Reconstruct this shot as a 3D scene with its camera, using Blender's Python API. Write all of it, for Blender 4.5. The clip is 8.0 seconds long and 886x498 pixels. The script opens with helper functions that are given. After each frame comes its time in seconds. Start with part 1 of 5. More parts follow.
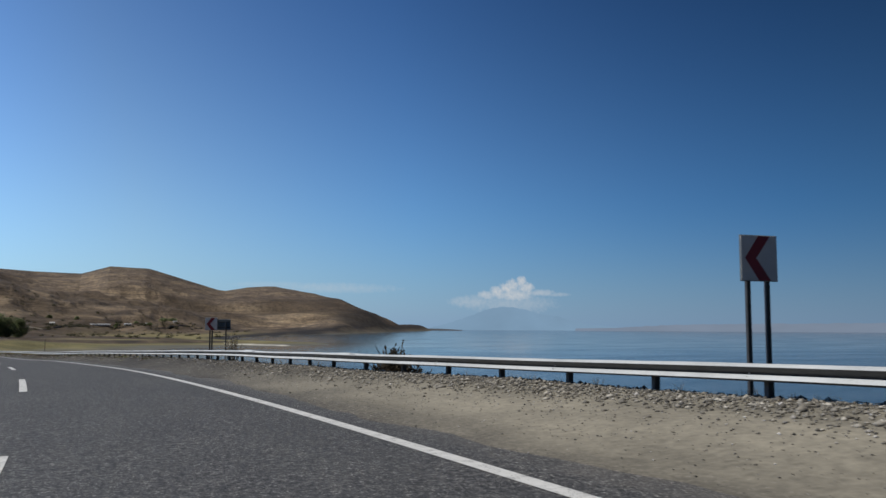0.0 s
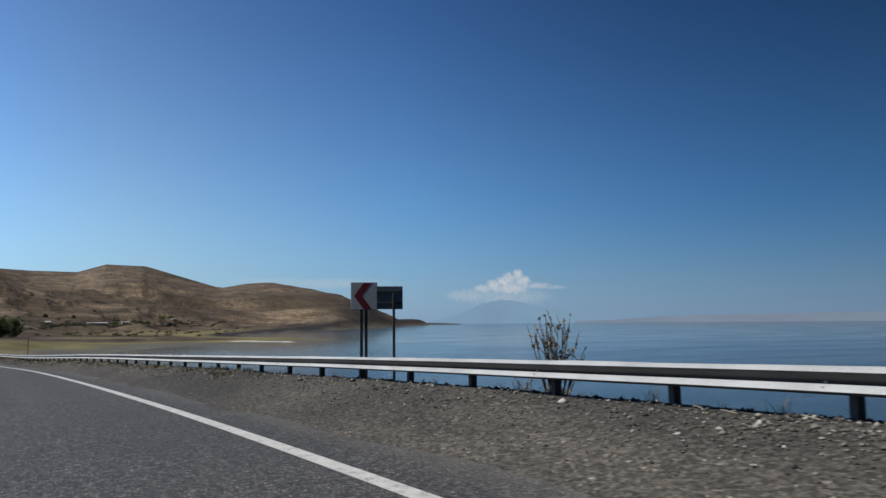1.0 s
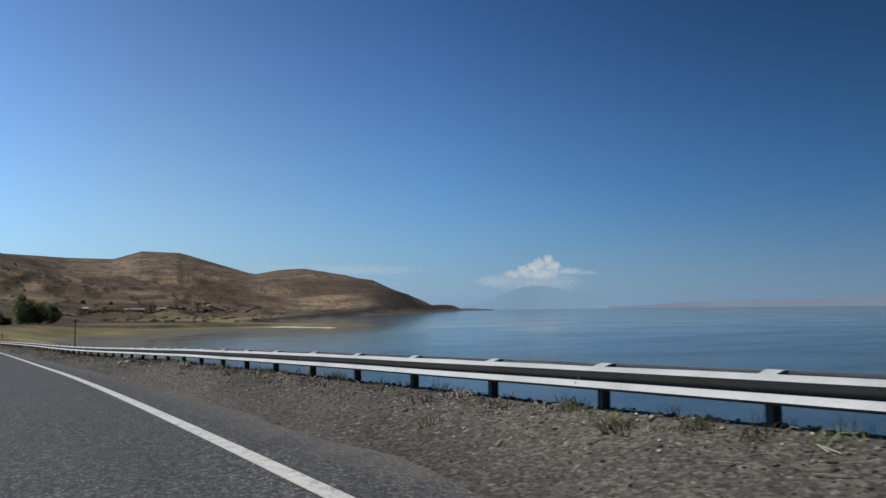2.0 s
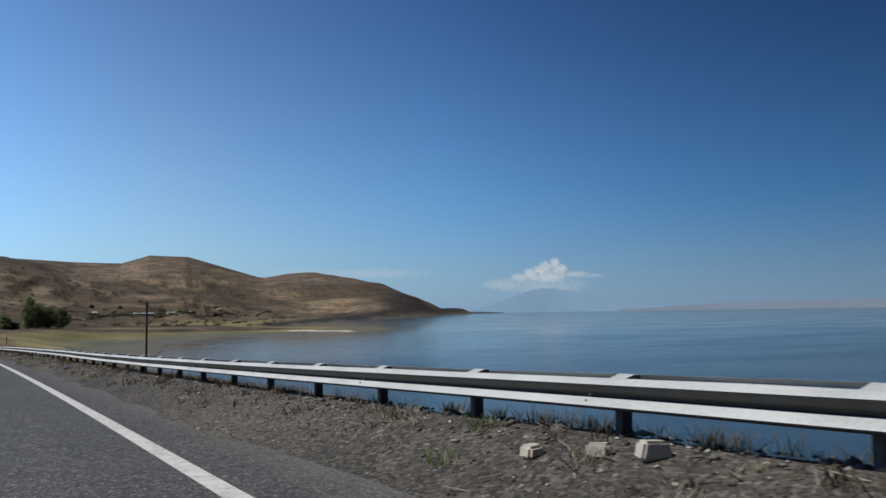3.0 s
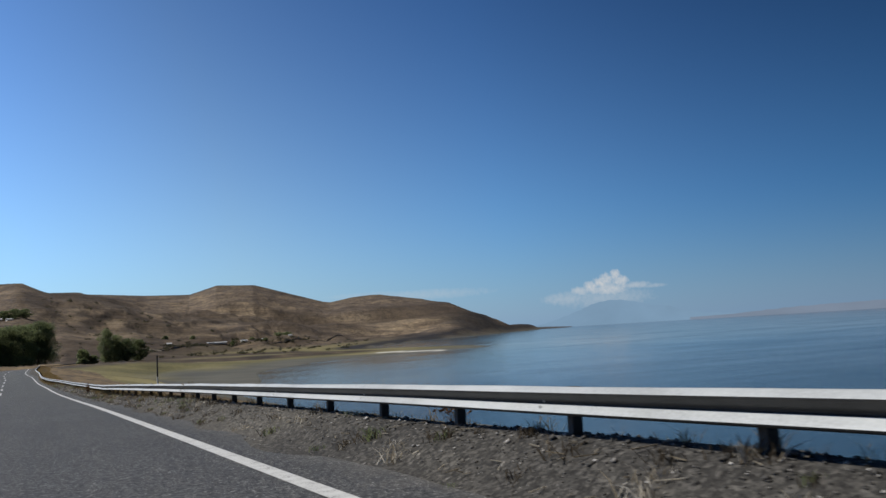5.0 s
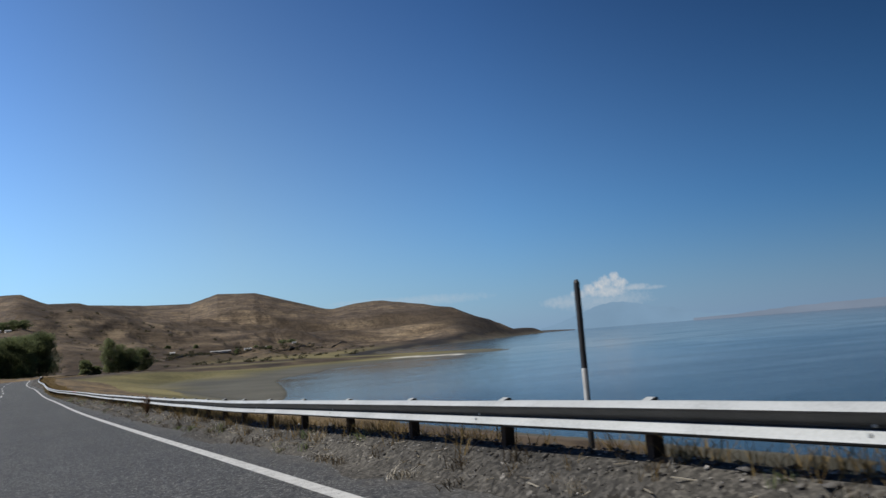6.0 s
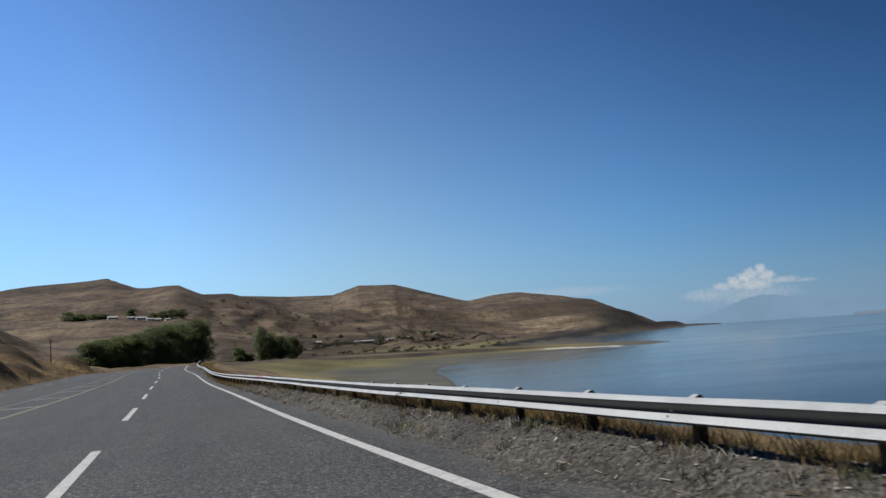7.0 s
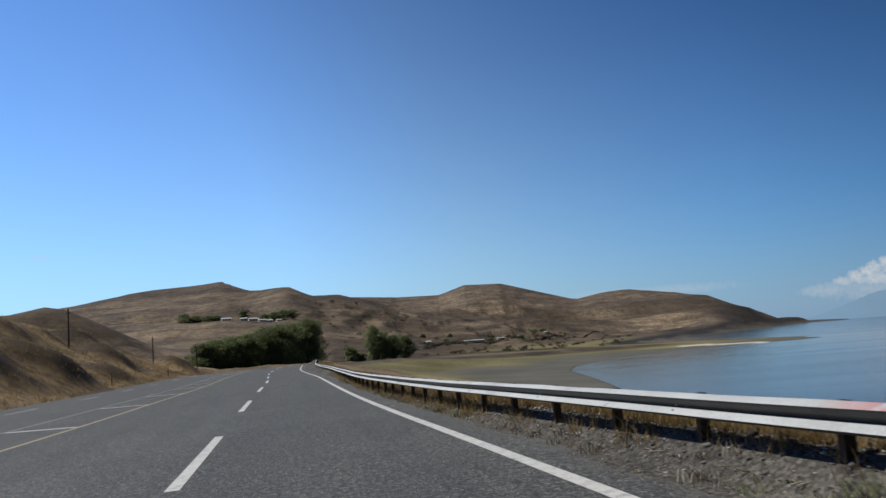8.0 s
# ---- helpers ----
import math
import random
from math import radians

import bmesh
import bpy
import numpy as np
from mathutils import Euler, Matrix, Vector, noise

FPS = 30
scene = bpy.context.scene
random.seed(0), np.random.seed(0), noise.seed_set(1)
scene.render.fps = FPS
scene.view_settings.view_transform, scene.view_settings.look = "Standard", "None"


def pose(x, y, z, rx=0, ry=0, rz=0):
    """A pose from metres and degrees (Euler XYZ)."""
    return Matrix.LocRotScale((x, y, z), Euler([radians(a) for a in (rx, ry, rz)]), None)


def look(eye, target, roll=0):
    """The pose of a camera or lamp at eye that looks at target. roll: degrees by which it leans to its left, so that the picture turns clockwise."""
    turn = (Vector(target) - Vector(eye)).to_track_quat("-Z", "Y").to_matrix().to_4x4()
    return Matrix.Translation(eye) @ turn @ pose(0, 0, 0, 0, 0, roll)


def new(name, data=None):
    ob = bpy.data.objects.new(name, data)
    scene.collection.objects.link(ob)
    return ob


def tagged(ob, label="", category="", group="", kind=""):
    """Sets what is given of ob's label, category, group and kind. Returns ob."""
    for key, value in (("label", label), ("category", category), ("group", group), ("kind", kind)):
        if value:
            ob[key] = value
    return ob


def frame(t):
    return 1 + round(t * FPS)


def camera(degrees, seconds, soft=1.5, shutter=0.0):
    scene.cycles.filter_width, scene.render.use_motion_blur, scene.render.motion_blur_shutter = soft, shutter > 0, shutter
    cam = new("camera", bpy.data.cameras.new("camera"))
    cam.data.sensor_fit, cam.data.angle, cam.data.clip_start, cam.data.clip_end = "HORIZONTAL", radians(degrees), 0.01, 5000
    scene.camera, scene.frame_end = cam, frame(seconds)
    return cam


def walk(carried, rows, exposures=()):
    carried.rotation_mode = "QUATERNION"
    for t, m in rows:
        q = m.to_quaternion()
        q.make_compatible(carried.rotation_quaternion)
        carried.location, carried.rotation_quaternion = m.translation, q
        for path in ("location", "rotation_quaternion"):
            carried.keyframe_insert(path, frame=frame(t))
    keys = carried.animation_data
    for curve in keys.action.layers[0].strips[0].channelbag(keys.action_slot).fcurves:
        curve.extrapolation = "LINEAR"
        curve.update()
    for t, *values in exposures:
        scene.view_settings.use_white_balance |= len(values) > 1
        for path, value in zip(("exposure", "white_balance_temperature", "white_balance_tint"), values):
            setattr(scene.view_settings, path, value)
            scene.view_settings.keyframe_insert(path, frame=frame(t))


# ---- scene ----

# ---------------------------------------------------------------- camera
cam = camera(56.30, 8.0, soft=1.5, shutter=0.03)
ROWS = (
    (0, -3.126, -0.494, 1.053, -23.190, 5.398, 0.284),
    (0.5, -2.813, 12.344, 0.796, -23.678, 5.771, 1.136),
    (1, -3.256, 24.951, 0.554, -23.466, 4.998, -0.504),
    (1.5, -3.954, 38.013, 0.220, -22.121, 4.374, -0.621),
    (1.7, -4.333, 42.204, 0.160, -21.927, 3.967, -0.441),
    (2.8, -6.815, 67.992, -0.547, -19.786, 4.392, -1.639),
    (3, -7.381, 72.505, -0.695, -20.939, 4.292, -0.883),
    (3.5, -8.883, 83.183, -1.033, -23.472, 2.247, -3.015),
    (4, -11.036, 95.698, -1.318, -22.397, 1.864, -2.556),
    (4.5, -12.985, 106.661, -1.620, -19.626, 4.675, -3.788),
    (5, -15.423, 119.169, -1.937, -16.995, 5.722, -3.470),
    (5.2, -16.419, 124.095, -2.031, -16.153, 6.726, -3.560),
    (6.3, -21.365, 151.890, -2.766, -17.300, 5.785, -4.648),
    (6.5, -22.359, 157.439, -2.908, -15.602, 5.621, -5.027),
    (7, -24.599, 169.860, -3.245, -7.764, 6.248, -3.852),
    (7.5, -27.615, 185.679, -3.532, -3.485, 6.308, -4.114),
    (8, -30.624, 201.521, -3.715, -0.640, 6.748, -4.297),
)


def aim(x, y, z, yaw, pitch, roll):
    """A pose from a place and the way it faces: yaw to the left of +y, pitch up, roll."""
    a, b = radians(yaw), radians(pitch)
    ahead = Vector((-math.sin(a) * math.cos(b), math.cos(a) * math.cos(b), math.sin(b)))
    eye = Vector((x, y, z))
    return look(eye, eye + ahead, roll)


walk(cam, [(r[0], aim(*r[1:])) for r in ROWS])

# ---------------------------------------------------------------- light
SUN_AZ, SUN_EL = -80.0, 52.0          # degrees to the right of +y, above the horizon
world = bpy.data.worlds.new("sky")
scene.world = world
world.use_nodes = True
wn, wl = world.node_tree.nodes, world.node_tree.links
wn.clear()


def sun_way(az, el):
    a, e = radians(az), radians(el)
    return Vector((math.sin(a) * math.cos(e), math.cos(a) * math.cos(e), math.sin(e)))


sky = wn.new("ShaderNodeTexSky")
sky.sky_type = "NISHITA"
sky.sun_disc = False
sky.sun_elevation = radians(SUN_EL)
sky.sun_rotation = radians(SUN_AZ)
sky.altitude = 1650
sky.air_density = 1.0
sky.dust_density = 0.1
sky.ozone_density = 2.0
w_out = wn.new("ShaderNodeOutputWorld")
w_bg = wn.new("ShaderNodeBackground")
w_bg.inputs["Strength"].default_value = 0.085
tc = wn.new("ShaderNodeTexCoord")


def w_math(op, a, b=None, clamp=False):
    n = wn.new("ShaderNodeMath")
    n.operation = op
    n.use_clamp = clamp
    for k, v in enumerate((a, b)):
        if v is None:
            continue
        if isinstance(v, (int, float)):
            n.inputs[k].default_value = v
        else:
            wl.new(v, n.inputs[k])
    return n.outputs[0]


w_sep = wn.new("ShaderNodeSeparateXYZ")
wl.new(tc.outputs["Generated"], w_sep.inputs[0])
w_az = w_math("MULTIPLY", w_math("ARCTAN2", w_sep.outputs[0], w_sep.outputs[1]), 57.2958)
w_el = w_math("MULTIPLY", w_math("ARCSINE", w_sep.outputs[2]), 57.2958)
w_noise = wn.new("ShaderNodeTexNoise")
w_noise.inputs["Scale"].default_value = 190.0
w_noise.inputs["Detail"].default_value = 8.0
w_noise.inputs["Roughness"].default_value = 0.6
wl.new(tc.outputs["Generated"], w_noise.inputs["Vector"])


def cloud_puff(az, el, waz, wel, density, edge):
    """Soft cloud round a direction of the sky, broken up by noise."""
    a = w_math("DIVIDE", w_math("SUBTRACT", w_az, az), waz)
    e = w_math("DIVIDE", w_math("SUBTRACT", w_el, el), wel)
    d = w_math("ADD", w_math("MULTIPLY", a, a), w_math("MULTIPLY", e, e))
    body = w_math("SUBTRACT", 1.0, d)
    n = w_math("MULTIPLY", w_math("SUBTRACT", w_noise.outputs[0], 0.5), edge * 2)
    return w_math("MULTIPLY", w_math("MULTIPLY", w_math("ADD", body, n), 0.9, True), density, True)


puffs = (
    (28, 2.89, 0.55, 0.5, 1, 1.1),
    (28.6, 3.18, 0.39, 0.41, 1, 1.1),
    (27.6, 2.68, 0.65, 0.48, 1, 1.1),
    (27, 2.46, 0.72, 0.43, 0.95, 1.1),
    (28.9, 2.71, 0.65, 0.43, 0.95, 1.1),
    (26.25, 2.21, 0.8, 0.36, 0.7, 0.9),
    (28.05, 2.24, 1.7, 0.5, 0.85, 0.9),
    (29.85, 2.39, 1.3, 0.26, 0.55, 0.9),
    (31.05, 2.27, 1, 0.16, 0.35, 0.9),
    (25.25, 1.77, 1.8, 0.5, 0.4, 0.9),
    (27.85, 1.64, 3.4, 0.75, 0.34, 0.9),
    (15.5, 2.65, 5, 0.4, 0.28, 0.8),
    (12, 2.81, 3.5, 0.25, 0.2, 0.8),
    (-28.4, 8.03, 0.9, 0.45, 0.6, 0.9),
    (-25.5, 7.38, 0.7, 0.2, 0.35, 0.9),
)
cover = None
for p_ in puffs:
    c_ = cloud_puff(*p_)
    cover = c_ if cover is None else w_math("MAXIMUM", cover, c_)
w_mix = wn.new("ShaderNodeMix")
w_mix.data_type = "RGBA"
wl.new(cover, w_mix.inputs["Factor"])
w_gam = wn.new("ShaderNodeGamma")
w_gam.inputs["Gamma"].default_value = 1.5
wl.new(sky.outputs[0], w_gam.inputs[0])
w_tint = wn.new("ShaderNodeMix")
w_tint.data_type = "RGBA"
w_tint.blend_type = "MULTIPLY"
w_tint.inputs["Factor"].default_value = 1.0
w_tint.inputs["B"].default_value = (0.59, 0.70, 0.76, 1)
wl.new(w_gam.outputs[0], w_tint.inputs["A"])
# pale haze along the horizon, and a sky that deepens away from the sun's side
w_haze = wn.new("ShaderNodeMix")
w_haze.data_type = "RGBA"
wl.new(w_math("MULTIPLY", w_math("POWER", 0.90, w_math("MAXIMUM", w_el, 0.0)), 0.96), w_haze.inputs["Factor"])
w_side = w_math("ADD", w_math("MULTIPLY", w_sep.outputs[0], -0.69), w_math("MULTIPLY", w_sep.outputs[1], 0.72))
w_side = w_math("MINIMUM", w_side, 0.83)
# the sky is deeper towards the zenith
w_high = wn.new("ShaderNodeMapRange")
w_high.interpolation_type = "SMOOTHSTEP"
for k_, v_ in (("From Min", 24.0), ("From Max", 60.0), ("To Min", 1.0), ("To Max", 0.62)):
    w_high.inputs[k_].default_value = v_
wl.new(w_el, w_high.inputs["Value"])


def w_scaled(colour, stops):
    n = wn.new("ShaderNodeVectorMath")
    n.operation = "SCALE"
    if isinstance(colour, tuple):
        n.inputs[0].default_value = colour
    else:
        wl.new(colour, n.inputs[0])
    wl.new(w_math("POWER", 2.0, stops), n.inputs["Scale"])
    return n.outputs[0]


w_clear = w_scaled(w_tint.outputs["Result"], w_math("SUBTRACT", w_math("MULTIPLY", w_side, 3.2), 2.3))
w_dir = wn.new("ShaderNodeVectorMath")
w_dir.operation = "SCALE"
wl.new(w_clear, w_dir.inputs[0])
wl.new(w_high.outputs[0], w_dir.inputs["Scale"])
wl.new(w_dir.outputs[0], w_haze.inputs["A"])
wl.new(w_scaled((4.2, 6.5, 9.6), w_math("SUBTRACT", w_math("MULTIPLY", w_side, 0.9), 1.1)), w_haze.inputs["B"])
# paler towards the sun's side, a purer blue away from it
w_hue = wn.new("ShaderNodeValToRGB")
for e_, (p_, c_) in zip([w_hue.color_ramp.elements[0], w_hue.color_ramp.elements[1]] + [w_hue.color_ramp.elements.new(0.5) for _ in range(3)],
                        ((0.0, (0.50, 0.90, 1.20)), (0.86, (1.78, 1.27, 0.88)), (0.15, (0.58, 0.94, 1.20)), (0.42, (0.80, 1.06, 1.20)), (0.68, (1.07, 1.03, 0.94)))):
    e_.position, e_.color = p_, (*c_, 1)
wl.new(w_math("MAXIMUM", w_side, 0.0), w_hue.inputs[0])
w_lift = wn.new("ShaderNodeMapRange")
w_lift.interpolation_type = "SMOOTHSTEP"
for k_, v_ in (("From Min", -2.0), ("From Max", 9.0)):
    w_lift.inputs[k_].default_value = v_
wl.new(w_el, w_lift.inputs["Value"])
w_pure = wn.new("ShaderNodeMix")
w_pure.data_type = "RGBA"
w_pure.blend_type = "MULTIPLY"
wl.new(w_lift.outputs[0], w_pure.inputs["Factor"])
wl.new(w_haze.outputs["Result"], w_pure.inputs["A"])
wl.new(w_hue.outputs[0], w_pure.inputs["B"])
wl.new(w_pure.outputs["Result"], w_mix.inputs["A"])
w_mix.inputs["B"].default_value = (6.3, 6.7, 7.1, 1)
wl.new(w_mix.outputs["Result"], w_bg.inputs["Color"])
wl.new(w_bg.outputs[0], w_out.inputs[0])

sun_data = bpy.data.lights.new("sun", "SUN")
sun_data.energy = 4.4
sun_data.angle = radians(0.6)
sun_data.color = (1.0, 0.95, 0.86)
sun = new("sun", sun_data)
sun.matrix_world = look((0, 0, 200), Vector((0, 0, 200)) - sun_way(SUN_AZ, SUN_EL))
scene.view_settings.exposure = 0.0

# ---------------------------------------------------------------- materials


class Nodes:
    """A node material with a few shorthands."""

    def __init__(self, name):
        self.mat = bpy.data.materials.new(name)
        self.mat.use_nodes = True
        self.n, self.l = self.mat.node_tree.nodes, self.mat.node_tree.links
        self.bsdf = self.n["Principled BSDF"]

    def set(self, **kw):
        for k, v in kw.items():
            self.bsdf.inputs[k.replace("_", " ")].default_value = v
        return self

    def place(self, space="Object", scale=(1, 1, 1)):
        t = self.n.new("ShaderNodeTexCoord")
        m = self.n.new("ShaderNodeMapping")
        m.inputs["Scale"].default_value = scale
        self.l.new(t.outputs[space], m.inputs[0])
        return m.outputs[0]

    def noise(self, scale, detail=4.0, rough=0.55, at=None, distortion=0.0):
        t = self.n.new("ShaderNodeTexNoise")
        t.inputs["Scale"].default_value = scale
        t.inputs["Detail"].default_value = detail
        t.inputs["Roughness"].default_value = rough
        t.inputs["Distortion"].default_value = distortion
        self.l.new(at or self.place(), t.inputs["Vector"])
        return t.outputs[0]

    def cells(self, scale, at=None, out="Color"):
        t = self.n.new("ShaderNodeTexVoronoi")
        t.inputs["Scale"].default_value = scale
        self.l.new(at or self.place(), t.inputs["Vector"])
        return t.outputs[out]

    def ramp(self, fac, *stops):
        r = self.n.new("ShaderNodeValToRGB")
        while len(r.color_ramp.elements) < len(stops):
            r.color_ramp.elements.new(0.5)
        for e, (pos, col) in zip(r.color_ramp.elements, stops):
            e.position = pos
            e.color = (*col, 1) if len(col) == 3 else col
        self.l.new(fac, r.inputs[0])
        return r.outputs[0]

    def mix(self, fac, a, b, blend="MIX"):
        m = self.n.new("ShaderNodeMix")
        m.data_type = "RGBA"
        m.blend_type = blend
        for k, v in (("Factor", fac), ("A", a), ("B", b)):
            if isinstance(v, (int, float)):
                m.inputs[k].default_value = v
            elif isinstance(v, tuple):
                m.inputs[k].default_value = (*v, 1)
            else:
                self.l.new(v, m.inputs[k])
        return m.outputs["Result"]

    def math(self, op, a, b=None, clamp=False):
        m = self.n.new("ShaderNodeMath")
        m.operation = op
        m.use_clamp = clamp
        for k, v in enumerate((a, b)):
            if v is None:
                continue
            if isinstance(v, (int, float)):
                m.inputs[k].default_value = v
            else:
                self.l.new(v, m.inputs[k])
        return m.outputs[0]

    def attr(self, name):
        a = self.n.new("ShaderNodeAttribute")
        a.attribute_name = name
        return a.outputs["Fac"]

    def random(self):
        return self.n.new("ShaderNodeObjectInfo").outputs["Random"]

    def island(self):
        return self.n.new("ShaderNodeNewGeometry").outputs["Random Per Island"]

    def colour(self, c):
        self.l.new(c, self.bsdf.inputs["Base Color"])
        return self

    def rough(self, c):
        self.l.new(c, self.bsdf.inputs["Roughness"])
        return self

    def bump(self, height, strength=0.3, dist=0.02):
        b = self.n.new("ShaderNodeBump")
        b.inputs["Strength"].default_value = strength
        b.inputs["Distance"].default_value = dist
        self.l.new(height, b.inputs["Height"])
        self.l.new(b.outputs[0], self.bsdf.inputs["Normal"])
        return self


def plain(name, col, rough=0.6, metal=0.0, vary=0.25, scale=6.0, bump=0.1):
    """A simple surface with grain at two scales."""
    m = Nodes(name)
    dark = tuple(c * (1 - vary) for c in col)
    light = tuple(min(1, c * (1 + vary)) for c in col)
    f = m.noise(scale, 5)
    g = m.noise(scale * 9, 3)
    c = m.ramp(m.math("ADD", m.math("MULTIPLY", f, 0.65), m.math("MULTIPLY", g, 0.35)), (0.32, dark), (0.68, light))
    m.colour(c).set(Roughness=rough, Metallic=metal).bump(g, bump, 0.01)
    return m.mat


def asphalt_material():
    m = Nodes("asphalt")
    at = m.place()
    fine = m.cells(70, at)
    clump = m.noise(16, 4, 0.7, at)
    speck = m.noise(42, 2, 0.6, at)
    big = m.noise(0.3, 4, 0.6, at)
    streak = m.noise(1.0, 4, 0.6, m.place("UV", (1.3, 0.03, 1)))
    stone = m.ramp(fine, (0.0, (0.017, 0.017, 0.017)), (0.55, (0.040, 0.0395, 0.039)), (0.85, (0.092, 0.091, 0.088)), (1.0, (0.21, 0.207, 0.20)))
    mottle = m.ramp(m.math("ADD", m.math("MULTIPLY", clump, 0.55), m.math("MULTIPLY", speck, 0.45)), (0.39, (0.22, 0.22, 0.23)), (0.50, (0.85, 0.85, 0.85)), (0.59, (2.6, 2.6, 2.52)))
    tone = m.ramp(m.math("ADD", m.math("MULTIPLY", big, 0.5), m.math("MULTIPLY", streak, 0.5)), (0.3, (0.80, 0.80, 0.83)), (0.7, (1.25, 1.25, 1.24)))
    c = m.mix(1.0, m.mix(1.0, stone, mottle, "MULTIPLY"), tone, "MULTIPLY")
    uv = m.n.new("ShaderNodeSeparateXYZ")
    m.l.new(m.place("UV"), uv.inputs[0])
    # tone grows lighter farther along the road
    tone_along = m.math("MULTIPLY", m.math("SUBTRACT", m.math("ADD", uv.outputs[1], m.math("MULTIPLY", big, 60.0)), 170.0), 0.012, True)
    c = m.mix(tone_along, c, m.mix(1.0, c, (1.26, 1.30, 1.26), "MULTIPLY"))
    edge = m.math("ADD", m.math("MULTIPLY", uv.outputs[0], -1.0), m.math("MULTIPLY", m.math("SUBTRACT", m.noise(2.2, 6, 0.7, at), 0.5), 1.6))
    dirt = m.ramp(edge, (0.35, (0, 0, 0)), (0.95, (0.85, 0.85, 0.85)))
    c = m.mix(dirt, c, m.ramp(fine, (0.0, (0.045, 0.042, 0.038)), (0.6, (0.09, 0.084, 0.075)), (1.0, (0.25, 0.235, 0.215))))
    m.colour(c).set(Roughness=0.85)
    return m.bump(m.math("ADD", fine, clump), 0.7, 0.008).mat


def paint_material(name, col):
    m = Nodes(name)
    at = m.place()
    wear = m.noise(7, 6, 0.7, at)
    chips = m.noise(60, 3, 0.6, at)
    f = m.ramp(m.math("ADD", m.math("MULTIPLY", wear, 0.5), m.math("MULTIPLY", chips, 0.5)), (0.38, (0, 0, 0)), (0.47, (1, 1, 1)))
    m.colour(m.mix(f, (0.16, 0.16, 0.16), m.ramp(wear, (0.3, tuple(c * 0.8 for c in col)), (0.7, col)))).set(Roughness=0.7)
    return m.bump(chips, 0.3, 0.004).mat


def ground_material():
    """Dry grass on brown earth, scrub, shore mud and roadside gravel, by the masks on the mesh."""
    m = Nodes("ground")
    at = m.place()
    broad = m.noise(0.004, 6, 0.6, at)
    mid = m.noise(0.03, 6, 0.62, m.place("Object", (1, 0.6, 2.5)))
    fine = m.noise(0.6, 5, 0.6, at)
    grain = m.noise(9.0, 4, 0.65, at)
    band = m.noise(1.0, 6, 0.62, m.place("Object", (0.0022, 0.0045, 0.045)), 0.6)
    far_grass = m.ramp(m.math("ADD", m.math("MULTIPLY", broad, 0.40), m.math("ADD", m.math("MULTIPLY", mid, 0.30), m.math("MULTIPLY", band, 0.30))),
                       (0.40, (0.060, 0.048, 0.040)), (0.48, (0.098, 0.077, 0.061)), (0.53, (0.138, 0.108, 0.080)), (0.60, (0.215, 0.166, 0.114)))
    fields = m.ramp(m.math("ADD", m.math("MULTIPLY", m.noise(0.012, 5, 0.6, m.place("Object", (0.6, 1.4, 1))), 0.6), m.math("MULTIPLY", mid, 0.4)),
                    (0.38, (0.115, 0.087, 0.063)), (0.50, (0.212, 0.163, 0.112)), (0.62, (0.35, 0.278, 0.188)))
    far_grass = m.mix(m.attr("fields"), far_grass, fields)
    patch = m.ramp(m.noise(0.16, 6, 0.68, at), (0.36, (0.55, 0.55, 0.57)), (0.5, (1.0, 1.0, 1.0)), (0.64, (1.35, 1.32, 1.26)))
    grass = m.mix(1.0, m.mix(m.math("MULTIPLY", fine, 0.3), far_grass, (0.14, 0.108, 0.068)), patch, "MULTIPLY")
    blotch = m.ramp(m.noise(0.035, 8, 0.75, m.place("Object", (1, 0.55, 2.0)), 0.2), (0.36, (0.52, 0.52, 0.54)), (0.50, (1.0, 1.0, 1.0)), (0.64, (1.3, 1.27, 1.2)))
    grass = m.mix(1.0, grass, blotch, "MULTIPLY")
    strata = m.ramp(m.noise(1.0, 5, 0.6, m.place("Object", (0.0012, 0.0018, 0.10)), 0.3), (0.40, (0, 0, 0)), (0.44, (0.55, 0.55, 0.55)), (0.48, (0, 0, 0)))
    grass = m.mix(strata, grass, (0.050, 0.040, 0.032))
    scrub = m.mix(m.math("MULTIPLY", m.attr("scrub"), m.ramp(mid, (0.35, (0.45, 0.45, 0.45)), (0.6, (1, 1, 1)))), grass, (0.040, 0.030, 0.021))
    marsh = m.ramp(m.math("ADD", m.math("MULTIPLY", fine, 0.3), m.math("MULTIPLY", m.noise(0.02, 4, 0.6, at), 0.7)),
                   (0.35, (0.085, 0.078, 0.036)), (0.5, (0.165, 0.146, 0.066)), (0.65, (0.27, 0.232, 0.112)))
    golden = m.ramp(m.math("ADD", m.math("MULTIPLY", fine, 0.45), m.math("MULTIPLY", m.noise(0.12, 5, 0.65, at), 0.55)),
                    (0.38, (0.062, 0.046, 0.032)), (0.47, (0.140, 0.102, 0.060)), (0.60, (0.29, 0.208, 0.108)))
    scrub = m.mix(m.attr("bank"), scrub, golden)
    c = m.mix(m.attr("marsh"), scrub, marsh)
    c = m.mix(m.attr("reeds"), c, m.ramp(m.noise(0.05, 6, 0.7, m.place("Object", (1, 0.4, 1))), (0.35, (0.026, 0.020, 0.014)), (0.55, (0.066, 0.048, 0.031)), (0.7, (0.13, 0.10, 0.058))))
    mud = m.ramp(m.math("ADD", m.math("MULTIPLY", m.noise(0.05, 5, 0.6, at), 0.6), m.math("MULTIPLY", grain, 0.4)), (0.35, (0.074, 0.072, 0.060)), (0.7, (0.135, 0.130, 0.106)))
    c = m.mix(m.attr("mud"), c, mud)
    pebble = m.cells(26, at)
